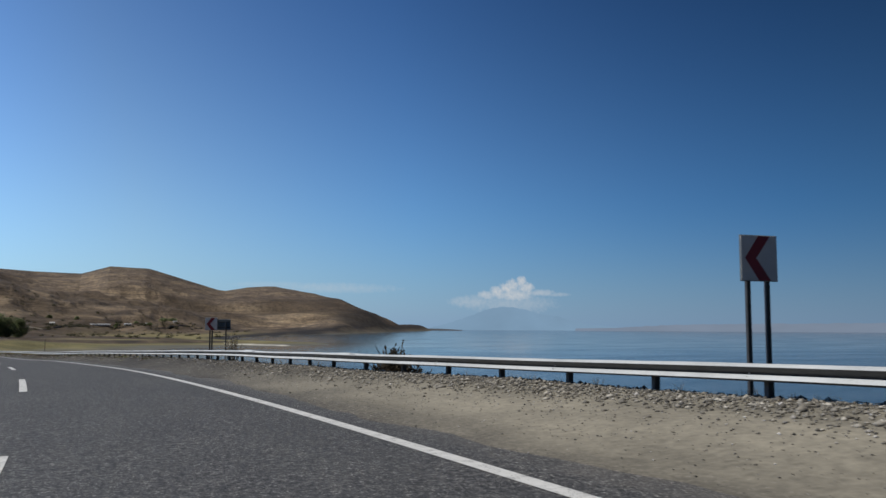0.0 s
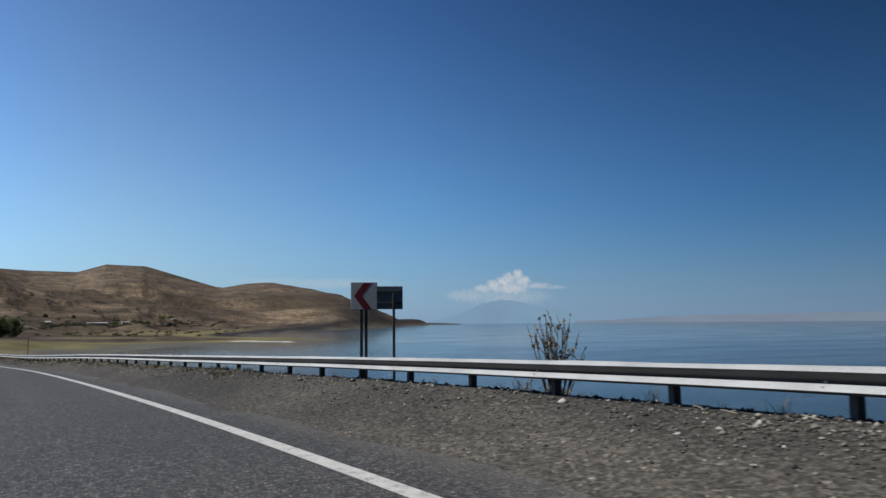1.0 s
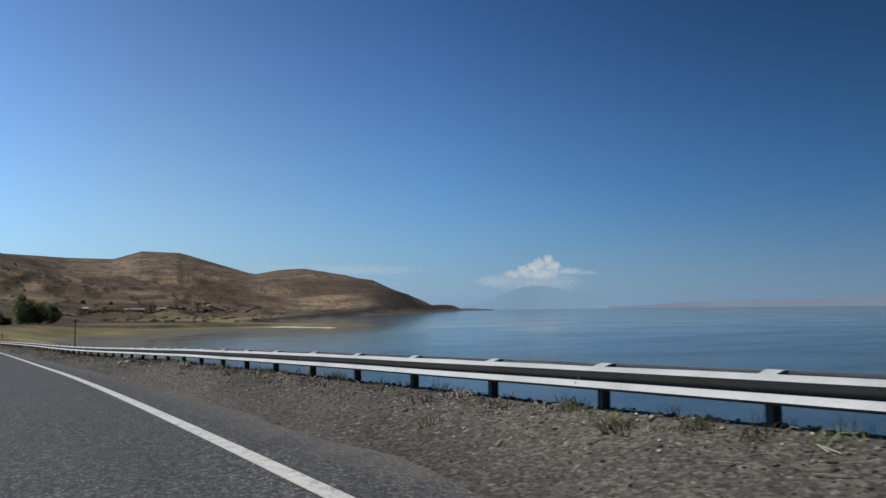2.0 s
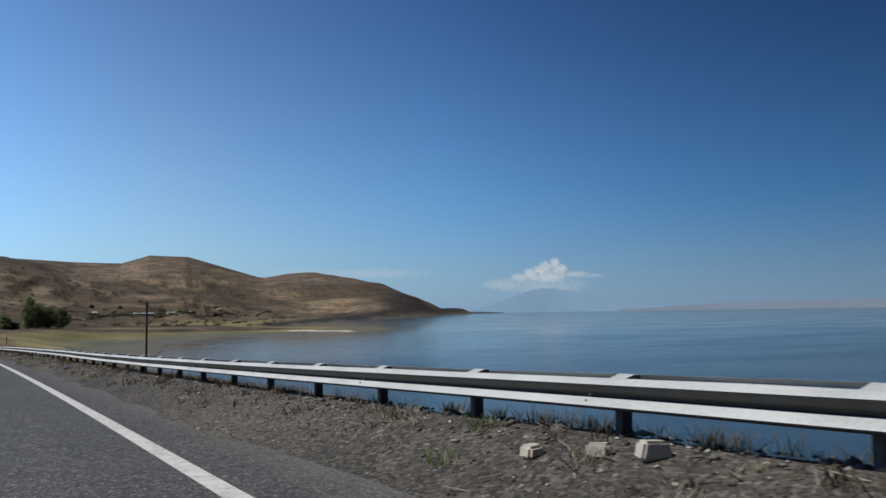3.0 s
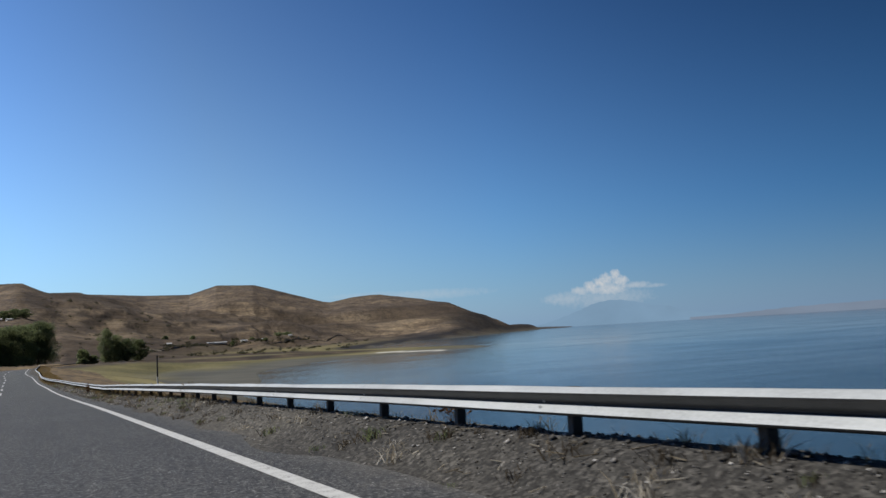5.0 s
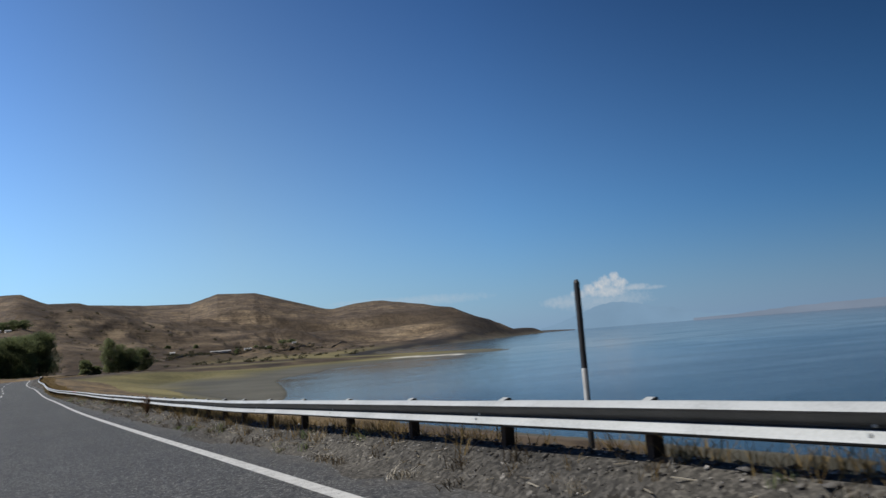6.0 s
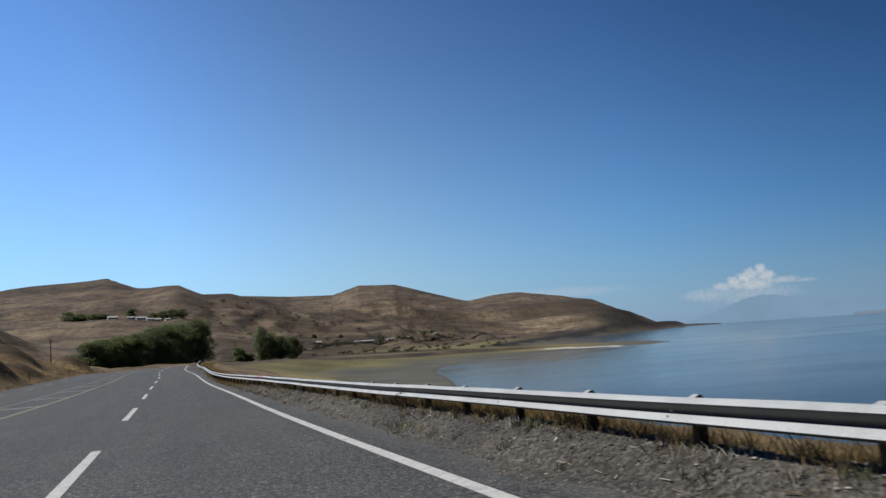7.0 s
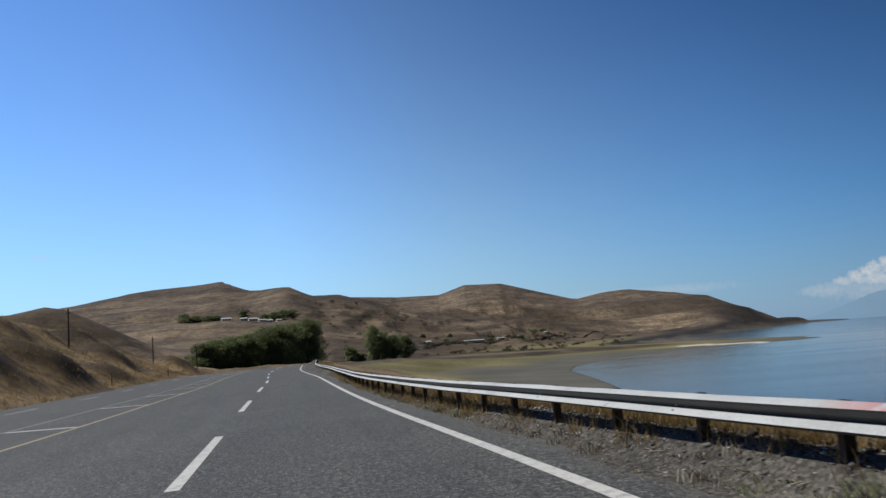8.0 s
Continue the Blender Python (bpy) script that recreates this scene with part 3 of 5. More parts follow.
def ground_height(x, y):
    """Height and the masks of the ground's kinds."""
    r = np.hypot(x - CX, y - CY)
    az = np.degrees(np.arctan2(x - CX, y - CY))
    az = np.where(np.abs(az) > 75, np.where(az > 0, 30, -70), az)
    er, rr, e6, e9, e14 = [np.interp(az, HILLS[:, 0], HILLS[:, k]) for k in range(1, 6)]
    d = shore_distance(x, y)
    # far land: angle over the range, up to the ridge and gently down behind it
    r14 = np.minimum(1400, rr * 0.75)
    ang = np.where(r < 920, e6 + (e9 - e6) * (r - 620) / 300,
                   np.where(r < r14, e9 + (e14 - e9) * (r - 920) / (r14 - 920), e14 + (er - e14) * smooth(0, 1, np.clip((r - r14) / (rr - r14), 0, 1))))
    flat = -1.5 + FALL[0] * x + FALL[1] * y
    z = CZ + r * np.tan(np.radians(ang))
    ridge_z = CZ + rr * np.tan(np.radians(er))
    z = np.where(r > rr, ridge_z - (r - rr) * 0.06, z)
    z = np.where(r < 620, flat + (CZ + 620 * np.tan(np.radians(e6)) - flat) * smooth(300, 620, r), z)
    rough = smooth(700, 1500, r) * np.clip((rr - r) / 600, 0.0, 1)
    z = z + rough * (fractal(x, y, 420, 3) * 14 + fractal(x, y, 130, 9) * 8) + smooth(700, 1400, r) * np.clip((rr - r) / 250, 0.12, 1) * fractal(x, y, 60, 21, 3) * 1.5
    # benches and scarps across the slopes
    tier = 15.0
    lev = (z + 16.0 * fractal(x, y, 300, 180, 4)) / tier
    fr = lev - np.floor(lev)
    bench = smooth(850, 1200, r) * (1 - smooth(0.32, 0.58, (z - WATER) / np.maximum(ridge_z - WATER, 20))) * np.clip((rr - r) / 300, 0, 1) * smooth(-0.5, 0.3, fractal(x, y, 500, 190, 2))
    z = z + 0.75 * bench * tier * (smooth(0.42, 0.98, fr) - fr)
    scarp = bench * smooth(0.50, 0.64, fr) * (1 - smooth(0.78, 0.92, fr))
    hillmask = 0 * r
    for ha, hr, he, wa, wr in FOOTHILLS:
        g = np.exp(-((az - ha) / wa) ** 2 - ((r - hr) / wr) ** 2)
        g = np.where(r > hr, np.maximum(g, np.exp(-((az - ha) / wa) ** 2) * np.clip(1 - (r - hr) / (wr * 3), 0, 1)), g)
        top = CZ + hr * math.tan(radians(he))
        lift = g * (1 + 0.10 * fractal(x, y, 60, 41, 3))
        z = np.maximum(z, np.minimum(z, top) + (top - np.minimum(z, top)) * np.clip(lift, 0, 1.05))
        hillmask = np.maximum(hillmask, smooth(0.25, 0.6, g))
    # shore: land sinks to the water line
    low = WATER + 0.15 + np.clip(d, 0, None) * 0.012 + 1.4 * smooth(0, 260, d)
    z = np.where(d > 0, low + (np.maximum(z, low) - low) * smooth(15, np.where(y > 1500, 70, np.where(y > 900, 130, 110)), d), WATER - np.clip(-d, 0, 400) * 0.05 - 0.2)
    bluff = (1.5 + 8.5 * smooth(900, 2600, y)) * smooth(700, 900, y)
    z = np.where(d > 0, np.maximum(z, WATER + 1.3 * bluff * smooth(2, 22, d) * (0.75 + 0.35 * fractal(x, y, 110, 200, 3))), z)
    rocky = smooth(1250, 1700, y) * (1 - smooth(80, 150, d)) * smooth(0, 8, d)
    z = z + rocky * (8 + 6 * fractal(x, y, 90, 33, 3))
    # the road's corridor
    s, l, off = along_road(x, y)
    near = (np.abs(off) < 3).astype(float)
    zr = np.interp(s, STEP, LINE[:, 2])
    ro = np.interp(s, STEP, ROFF)
    bank_h = np.interp(s, [-20, 150, 260, 330, 370, 420, 470, 520], [6, 8, 10.5, 10.0, 8.5, 6.0, 3.0, 1.0])
    bumps = fractal(x, y, 26, 50, 4)
    left = zr + l * np.interp(s, STEP, LEFT[:, 2]) - 0.12 + smooth(20.5, 46, l) * bank_h * (1 + 0.22 * bumps) + smooth(20.5, 25, l) * 0.7 * (1 + bumps) - smooth(55, 120, l) * 5 + smooth(21.5, 27, l) * (0.55 * fractal(x, y, 8, 52, 3) + 0.22 * fractal(x, y, 3.2, 57, 2)) * near
    earth = 0 * l
    for ms, ml, mh, mr in MOUNDS:
        g = np.exp(-(((s - ms) / mr) ** 2 + ((l - ml) / (mr * 0.8)) ** 2) ** 1.6)
        left = left + g * mh * (1 + 0.3 * bumps)
        earth = np.maximum(earth, smooth(0.15, 0.5, g))
    right = verge_height(s, l, x, y) - 0.35
    crest = -(ro + 0.25)
    right = np.maximum(right, np.where(d > 0, low, WATER - 1.2))
    mid = np.where(l > 0, left, right)
    reach = np.where(l > 0, 1 - smooth(70, 150, l), 1 - smooth(30, 60, -l)) * near * (1 - smooth(560, 630, s))
    reach = np.where((l < 0) & (s < 240), near * (1 - smooth(50, 80, -l)), reach)
    z = z * (1 - reach) + mid * reach
    masks = {}
    masks["gravel"] = reach * smooth(-0.2, -0.9, l) * (1 - smooth(2.5, 4.5, crest - l)) * (1 - 0.75 * smooth(170, 330, s) * smooth(0.0, 1.2, -l - ro + 0.6))
    masks["mud"] = np.clip((1 - smooth(22, 52, d + 10 * fractal(x, y, 40, 210, 3))) * smooth(300, 340, y) * (1 - smooth(640, 800, y)) + (1 - smooth(4, 12, d)), 0, 1) * (1 - masks["gravel"]) * (z < WATER + 3.5)
    masks["marsh"] = (1 - smooth(120, 230, d)) * smooth(240, 330, y) * (1 - smooth(1100, 1500, y)) * (1 - reach * (1 - smooth(5, 13, -l)))
    masks["scrub"] = np.clip(smooth(0.0, 0.5, fractal(x, y * 0.5, 240, 90, 4)), 0, 1) * smooth(500, 900, r)
    masks["rock"] = np.clip(rocky * 0.8 * smooth(-0.7, 0.1, fractal(x, y, 160, 95, 3)) + (1 - smooth(26, 58, d)) * smooth(0, 3, d) * smooth(760, 950, y), 0, 1)
    part_up = np.clip((z - WATER) / np.maximum(ridge_z - WATER, 20), 0, 1)
    masks["fields"] = smooth(560, 800, r) * (1 - smooth(0.34, 0.62, part_up + 0.06 * fractal(x, y, 180, 135, 3))) * (0.35 + 0.65 * smooth(-0.45, 0.15, fractal(x, y, 300, 130, 3))) * (1 - 0.8 * scarp)
    masks["scrub"] = np.clip(masks["scrub"] + 0.55 * smooth(rr * 0.93, rr * 0.985, r) * smooth(700, 900, r), 0, 1)
    masks["relief"] = smooth(650, 1000, r) * smooth(60, 260, d)
    streak = fractal(x * 0.5, y * 1.6, 70, 140, 3)
    masks["reeds"] = smooth(400, 470, r + 40 * streak) * (1 - smooth(820, 1000, r + 120 * streak)) * smooth(50, 90, d) * (1 - reach) * (az > -7.5) * smooth(-0.75, -0.2, streak)
    cut = reach * smooth(24, 32, l) * (1 - smooth(48, 60, l)) * smooth(-0.05, 0.30, fractal(x, y, 20, 97, 3))
    masks["scrub"] = np.clip(np.maximum(np.maximum(masks["scrub"] * 0.7, scarp), hillmask * 0.75) + 0.6 * cut + reach * earth * near, 0, 1)
    seg = np.hypot(x - 104 - 33 * np.clip(((x - 104) * 33 - (y - 662) * 22) / 1573, 0, 1), y - 662 + 22 * np.clip(((x - 104) * 33 - (y - 662) * 22) / 1573, 0, 1))
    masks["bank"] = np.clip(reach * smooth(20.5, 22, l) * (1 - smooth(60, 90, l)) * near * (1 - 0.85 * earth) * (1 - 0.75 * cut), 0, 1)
    masks["salt"] = 1 - smooth(4.0, 9.0, seg)
    return z, masks


def spaced(lo, hi, fine, grow, far, most=40):
    """Even steps between lo and hi, then growing ones out to far on both sides."""
    a = list(np.arange(lo, hi + 1e-6, fine))
    out, step, x = [], fine, hi
    while x < far[1]:
        step = min(step * grow, most)
        x += step
        out.append(x)
    back, step, x = [], fine, lo
    while x > far[0]:
        step = min(step * grow, most)
        x -= step
        back.append(x)
    return np.array(back[::-1] + a + out)


gx = spaced(-75, 14, 0.7, 1.06, (-3600, 3600))
gy = spaced(-25, 430, 1.1, 1.05, (-900, 4700))
GX, GY = np.meshgrid(gx, gy)
GZ, MASKS = ground_height(GX.ravel(), GY.ravel())
W_ = len(gx)
verts = np.stack([GX.ravel(), GY.ravel(), GZ], 1)
ii, jj = np.meshgrid(np.arange(W_ - 1), np.arange(len(gy) - 1))
a_ = (jj * W_ + ii).ravel()
quads = np.stack([a_, a_ + 1, a_ + W_ + 1, a_ + W_], 1)
ground_me = bpy.data.meshes.new("ground")
ground_me.vertices.add(len(verts))
ground_me.vertices.foreach_set("co", verts.ravel())
ground_me.loops.add(quads.size)
ground_me.loops.foreach_set("vertex_index", quads.ravel().astype(np.int32))
ground_me.polygons.add(len(quads))
ground_me.polygons.foreach_set("loop_start", (np.arange(len(quads)) * 4).astype(np.int32))
ground_me.polygons.foreach_set("use_smooth", np.ones(len(quads), bool))
ground_me.update(calc_edges=True)
for k_, v_ in MASKS.items():
    ground_me.attributes.new(k_, "FLOAT", "POINT").data.foreach_set("value", v_.astype(np.float32))
ground_me.materials.append(M_GROUND)
tagged(new("ground", ground_me), "dry grass hills, gravel verge and shore", "ground", kind="structure")

vs = np.arange(-20, 470, 0.4)
vt = np.concatenate([np.arange(0, 1, 0.1), np.linspace(1, 1.9, 8), np.linspace(2.1, 14, 18)])
VS, VT = np.meshgrid(vs, vt, indexing="ij")
vro = np.interp(VS, STEP, ROFF)
VL = np.where(VT <= 1, -0.40 - VT * (vro + 0.15), -0.40 - (vro + 0.15) - (VT - 1))
px_ = np.interp(VS, STEP, LINE[:, 0]) + VL * np.interp(VS, STEP, LEFT[:, 0])
py_ = np.interp(VS, STEP, LINE[:, 1]) + VL * np.interp(VS, STEP, LEFT[:, 1])
pz_ = verge_height(VS, VL, px_, py_)
w_ = len(vt)
va = (np.arange(len(vs) - 1)[:, None] * w_ + np.arange(w_ - 1)[None]).ravel()
vq = np.stack([va, va + w_, va + w_ + 1, va + 1], 1)
verge_me = mesh_of("verge", np.stack([px_.ravel(), py_.ravel(), pz_.ravel()], 1).tolist(), vq.tolist(), M_GROUND, True)
gr_ = 1 - 0.8 * smooth(0.9, 2.4, -VL - vro) * smooth(40, 70, VS)
verge_me.attributes.new("gravel", "FLOAT", "POINT").data.foreach_set("value", np.clip(gr_, 0, 1).ravel().astype(np.float32))
sand_ = (1 - smooth(9, 30, VS)) * smooth(0.5, 1.7, -VL + 0.5 * fractal(px_, py_, 3.0, 150, 3)) * 0.92
verge_me.attributes.new("sand", "FLOAT", "POINT").data.foreach_set("value", np.clip(sand_, 0, 1).ravel().astype(np.float32))
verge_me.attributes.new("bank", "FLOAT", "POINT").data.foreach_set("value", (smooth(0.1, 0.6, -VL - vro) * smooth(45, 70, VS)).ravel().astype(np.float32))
tagged(new("verge", verge_me), "grey gravel verge and embankment above the lake", "verge", kind="structure")

wx_, wy_ = spaced(-40, 300, 12, 1.15, (-4900, 4900), 500), spaced(240, 900, 12, 1.15, (-4900, 4900), 500)
WXX, WYY = np.meshgrid(wx_, wy_)
wa = (np.arange(len(wy_) - 1)[:, None] * len(wx_) + np.arange(len(wx_) - 1)[None]).ravel()
water_me = mesh_of("water", np.stack([WXX.ravel(), WYY.ravel(), 0 * WXX.ravel()], 1).tolist(), np.stack([wa, wa + 1, wa + len(wx_) + 1, wa + len(wx_)], 1).tolist(), M_WATER)
wd_ = -shore_distance(WXX.ravel(), WYY.ravel())
shoal = (1 - smooth(25, 170, wd_ + 14 * fractal(WXX.ravel(), WYY.ravel(), 60, 160, 3))) * smooth(250, 330, WYY.ravel()) * (1 - smooth(1000, 1300, WYY.ravel()))
water_me.attributes.new("shallow", "FLOAT", "POINT").data.foreach_set("value", shoal.astype(np.float32))
ripple = (1 - smooth(60, 1100, np.hypot(np.maximum(WXX.ravel(), 0) * 0.7, np.maximum(WYY.ravel() - 200, 0) * 2.6))) * (1 - 0.75 * shoal)
water_me.attributes.new("ripple", "FLOAT", "POINT").data.foreach_set("value", ripple.astype(np.float32))
water = new("water", water_me)
water.location = (0, 0, WATER)
tagged(water, "calm blue lake reaching the horizon", "lake", kind="structure")

# ---------------------------------------------------------------- road surface and markings
tagged(new("road", strip("road", -20, 600, -1.05, 20.6, 0.0, M_ASPHALT)), "grey worn asphalt road", "road", kind="structure")


def marking(name, s0, s1, l, w, mat, label, group, step=1.0):
    ob = new(name, strip(name, s0, s1, l - w / 2, l + w / 2, 0.006, mat, step))
    return tagged(ob, label, "road marking", group, "structure")


marking("edge_line", -20, 560, -0.0, 0.17, M_WHITE, "solid white edge line on the asphalt", "edge lines")
DASH = 214.0 - 16.85 * 13
for s0 in [-19.0, 1.4, 21.0, 42.5] + [DASH + 16.85 * k for k in range(4, 40)]:
    if s0 < 540:
        marking("lane_dash", s0, s0 + 7.6, LANE, 0.17, M_WHITE, "white dash of the lane line", "lane dashes", 0.76)
marking("median_line", 60, 540, 8.7, 0.15, M_YELLOW, "faded yellow line beside the hatched median", "median lines")
marking("median_line", 60, 540, 11.3, 0.12, M_FADED, "faint white line beside the hatched median", "median lines")
for k in range(40):
    s0 = 232 + 13.6 * (k - 12)
    if 60 < s0 < 430:
        v = [road(s0, 8.8, 0.006), road(s0 + 0.4, 8.8, 0.006), road(s0 + 1.6, 11.2, 0.006), road(s0 + 1.2, 11.2, 0.006)]
        ob = new("hatch_bar", mesh_of("hatch_bar", v, [(0, 1, 2, 3)], M_WHITE))
        tagged(ob, "slanting white hatch bar on the median", "road marking", "hatch bars", "structure")
for k in range(40):
    s0 = 270 + 17.5 * (k - 12)
    if 60 < s0 < 540:
        marking("lane_dash", s0, s0 + 6.5, 17.2, 0.15, M_WHITE, "white dash of the far lane line", "far lane dashes", 0.65)

# ---------------------------------------------------------------- guard rail
SPACING = 1.856
PHASE = 1.357
RAIL_TOP = 0.669
W_BEAM = [(0.0, 0.0), (0.014, -0.003), (0.060, -0.026), (0.078, -0.037), (0.074, -0.052), (0.030, -0.090), (0.004, -0.110), (0.000, -0.122), (0.012, -0.130), (0.064, -0.168), (0.078, -0.181), (0.072, -0.192), (0.040, -0.206)]
RAIL_END = 545


def beam_mesh(s0, s1, back=0.0, flip=1.0, top=RAIL_TOP):
    """A length of W-shaped beam with real thickness, in the world's place."""
    n = 6
    prof = [(flip * a, b) for a, b in W_BEAM]
    ring = prof + [(a - flip * 0.006, b) for a, b in prof[::-1]]
    v, f = [], []
    for i in range(n + 1):
        s = s0 + (s1 - s0) * i / n
        dent = 0.012 * noise.noise(Vector((s * 0.35, flip, 2.0)))
        sag = 0.010 * noise.noise(Vector((s * 0.22, 5.0, flip)))
        curl = 0.010 * noise.noise(Vector((s * 0.7, 9.0, flip))) + 0.022 * math.exp(-((s - 18.9) / 0.6) ** 2) + 0.03 * math.exp(-((s - 27.6) / 0.8) ** 2)
        for a, b in ring:
            v.append(road(s, -rail_off(s) + a - back + dent, top + b + sag + (curl if b > -0.02 else 0)))
    m = len(ring)
    for i in range(n):
        for j in range(m):
            a = i * m + j
            b = i * m + (j + 1) % m
            f.append((a, a + m, b + m, b))
    f += [tuple(range(m)), tuple(range(n * m, n * m + m))[::-1]]
    # white on upward faces, dark in recess and underside: sun and shade as colour
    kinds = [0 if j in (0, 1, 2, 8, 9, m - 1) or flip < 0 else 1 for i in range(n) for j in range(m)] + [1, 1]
    me = mesh_of("beam", v, f, [M_STEEL, M_RAIL_SHADE], False, kinds)
    if s0 < 209 and s1 > 206:
        me.attributes.new("paint", "FLOAT", "POINT").data.foreach_set("value", [1.0 if b > -0.05 and 206.3 < s0 + (s1 - s0) * i / n < 208.8 else 0.0 for i in range(n + 1) for a, b in ring])
    return me


def post_mesh(mat):
    """A channel-shaped post, open to one side."""
    o = [(-0.045, -0.035), (0.045, -0.035), (0.045, -0.024), (-0.034, -0.024), (-0.034, 0.024), (0.045, 0.024), (0.045, 0.035), (-0.045, 0.035)]
    v = [(x, y, -0.3) for x, y in o] + [(x, y, 0.65) for x, y in o]
    f = [(i, (i + 1) % 8, 8 + (i + 1) % 8, 8 + i) for i in range(8)] + [(8, 9, 10, 11), (8, 11, 12, 15), (12, 13, 14, 15)]
    return mesh_of("post", v, f, mat)


guard = tagged(new("guard_rail"), "steel guard rail along the lake, sunlit ridges white, shaded recesses dark", "guard rail")
POST, RUSTY_POST = post_mesh(M_POST), post_mesh(M_RUST)
SPACER = box("spacer", 0.10, 0.06, 0.12, M_POST, 0, 0.008)
BOLT = rod("bolt", 0.011, 0.009, 0, 0.012, M_STEEL, 8)
# a bent plate rising towards the lake: sunlit slope coloured pale, shaded ends dark
CAP = mesh_of("cap", [(-0.06, -0.10, 0.0), (0.17, -0.10, 0.0), (0.17, 0.10, 0.0), (-0.06, 0.10, 0.0), (0.10, -0.10, 0.066), (0.17, -0.10, 0.060), (0.17, 0.10, 0.060), (0.10, 0.10, 0.066)],
              [(0, 3, 2, 1), (0, 4, 7, 3), (4, 5, 6, 7), (0, 1, 5, 4), (1, 2, 6, 5), (2, 3, 7, 6)], [M_RAIL_SHADE, M_STEEL], False, [0, 1, 1, 0, 0, 0])
k0 = int(-18 / SPACING)
s = PHASE + k0 * SPACING
n_post = 0
while s < RAIL_END:
    lean = radians(random.uniform(-2, 2))
    at = road_frame(s, -rail_off(s) - 0.17) @ Matrix.Rotation(lean, 4, "Y")
    p_ob = part("post", POST if s < 142 else RUSTY_POST, guard, "" if s < 142 else "rusty brown post", at=at)
    part("spacer", SPACER, p_ob, at=Matrix.Translation((-0.10, 0, 0.50)))
    if 50 < s < 112 or 145 < s < 190:
        part("cap", CAP, p_ob, "sloping steel cap over the rail", at=Matrix.Translation((-0.04, 0, 0.645)) @ Matrix.Diagonal((0.75, 0.75, 0.55, 1) if s < 112 else (0.4, 0.4, 0.4, 1)))
    if n_post % 2 == 0:
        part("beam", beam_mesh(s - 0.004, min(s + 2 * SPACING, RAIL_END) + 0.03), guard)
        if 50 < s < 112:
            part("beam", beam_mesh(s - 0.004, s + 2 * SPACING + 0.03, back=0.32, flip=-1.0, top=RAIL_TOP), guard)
    if n_post % 2 == 0 and s < 240:
        for dz, out in ((-0.112, 0.004), (-0.150, 0.045)):
            part("bolt", BOLT, guard, at=road_frame(s + 0.12, -rail_off(s + 0.12) + out, RAIL_TOP + dz) @ Matrix.Rotation(-math.pi / 2, 4, "Y"))
    n_post += 1
    s += SPACING


# ---------------------------------------------------------------- stones, grass, bushes beside the road
def tuft_mesh(name, spots, blades, height, width, mat, lean=0.5, seed=1):
    """Many thin bent blades at the given spots (x, y, z, size)."""
    rng = np.random.RandomState(seed)
    q = np.repeat(np.asarray(spots, float), blades, axis=0)
    n = len(q)
    size = q[:, 3]
    a, r = rng.uniform(0, 2 * math.pi, n), rng.uniform(0, 0.16, n) * size
    bx, by, z = q[:, 0] + np.cos(a) * r, q[:, 1] + np.sin(a) * r, q[:, 2]
    h = height * size * rng.uniform(0.5, 1.15, n)
    b, tilt = rng.uniform(0, 2 * math.pi, n), rng.uniform(0.05, lean, n) * h
    w, c = width * size * rng.uniform(0.6, 1.3, n), rng.uniform(0, math.pi, n)
    wx, wy, tx, ty = np.cos(c) * w, np.sin(c) * w, np.cos(b) * tilt, np.sin(b) * tilt
    v = np.stack([np.stack([bx - wx, by - wy, z - 0.03], 1), np.stack([bx + wx, by + wy, z - 0.03], 1),
                  np.stack([bx + tx * 0.4 + wx * 0.7, by + ty * 0.4 + wy * 0.7, z + h * 0.6], 1),
                  np.stack([bx + tx * 0.4 - wx * 0.7, by + ty * 0.4 - wy * 0.7, z + h * 0.6], 1), np.stack([bx + tx, by + ty, z + h], 1)], 1)
    tri = np.array([(0, 1, 2), (0, 2, 3), (3, 2, 4)])[None] + (np.arange(n) * 5)[:, None, None]
    return mesh_np(name, v.reshape(-1, 3), tri.reshape(-1, 3), mat)


def verge_spot(s, l):
    p = road(s, l)
    z = float(verge_height(np.array([s]), np.array([l]), np.array([p.x]), np.array([p.y]))[0])
    return p.x, p.y, z


def verge_spots(ss, ls):
    ss, ls = np.asarray(ss), np.asarray(ls)
    x = np.interp(ss, STEP, LINE[:, 0]) + ls * np.interp(ss, STEP, LEFT[:, 0])
    y = np.interp(ss, STEP, LINE[:, 1]) + ls * np.interp(ss, STEP, LEFT[:, 1])
    return x, y, verge_height(ss, ls, x, y)


rng = np.random.RandomState(11)
# loose stones, denser towards the rail
n_st = 58000
st_s = rng.uniform(-6, 250, n_st) ** 1.0
st_u = rng.beta(1.7, 1.1, n_st)
st_ro = np.interp(st_s, STEP, ROFF)
st_l = -0.35 - st_u * (st_ro + 0.15)
sx, sy, sz = verge_spots(st_s, st_l)
st_r = np.clip(rng.lognormal(-4.5, 0.5, n_st) * (0.55 + 1.3 * st_u ** 2), 0.006, 0.07)
OCT = np.array([(1, 0, 0), (0, 1, 0), (-1, 0, 0), (0, -1, 0), (0, 0, 1), (0, 0, -0.5)], float)
OCF = np.array([(0, 1, 4), (1, 2, 4), (2, 3, 4), (3, 0, 4), (1, 0, 5), (2, 1, 5), (3, 2, 5), (0, 3, 5)])
jit = OCT[None] * rng.uniform(0.55, 1.35, (n_st, 6, 3)) + rng.uniform(-0.2, 0.2, (n_st, 6, 3))
jit[:, :, 2] *= 0.6
ang = rng.uniform(0, 6.28, n_st)
ca, sa = np.cos(ang)[:, None], np.sin(ang)[:, None]
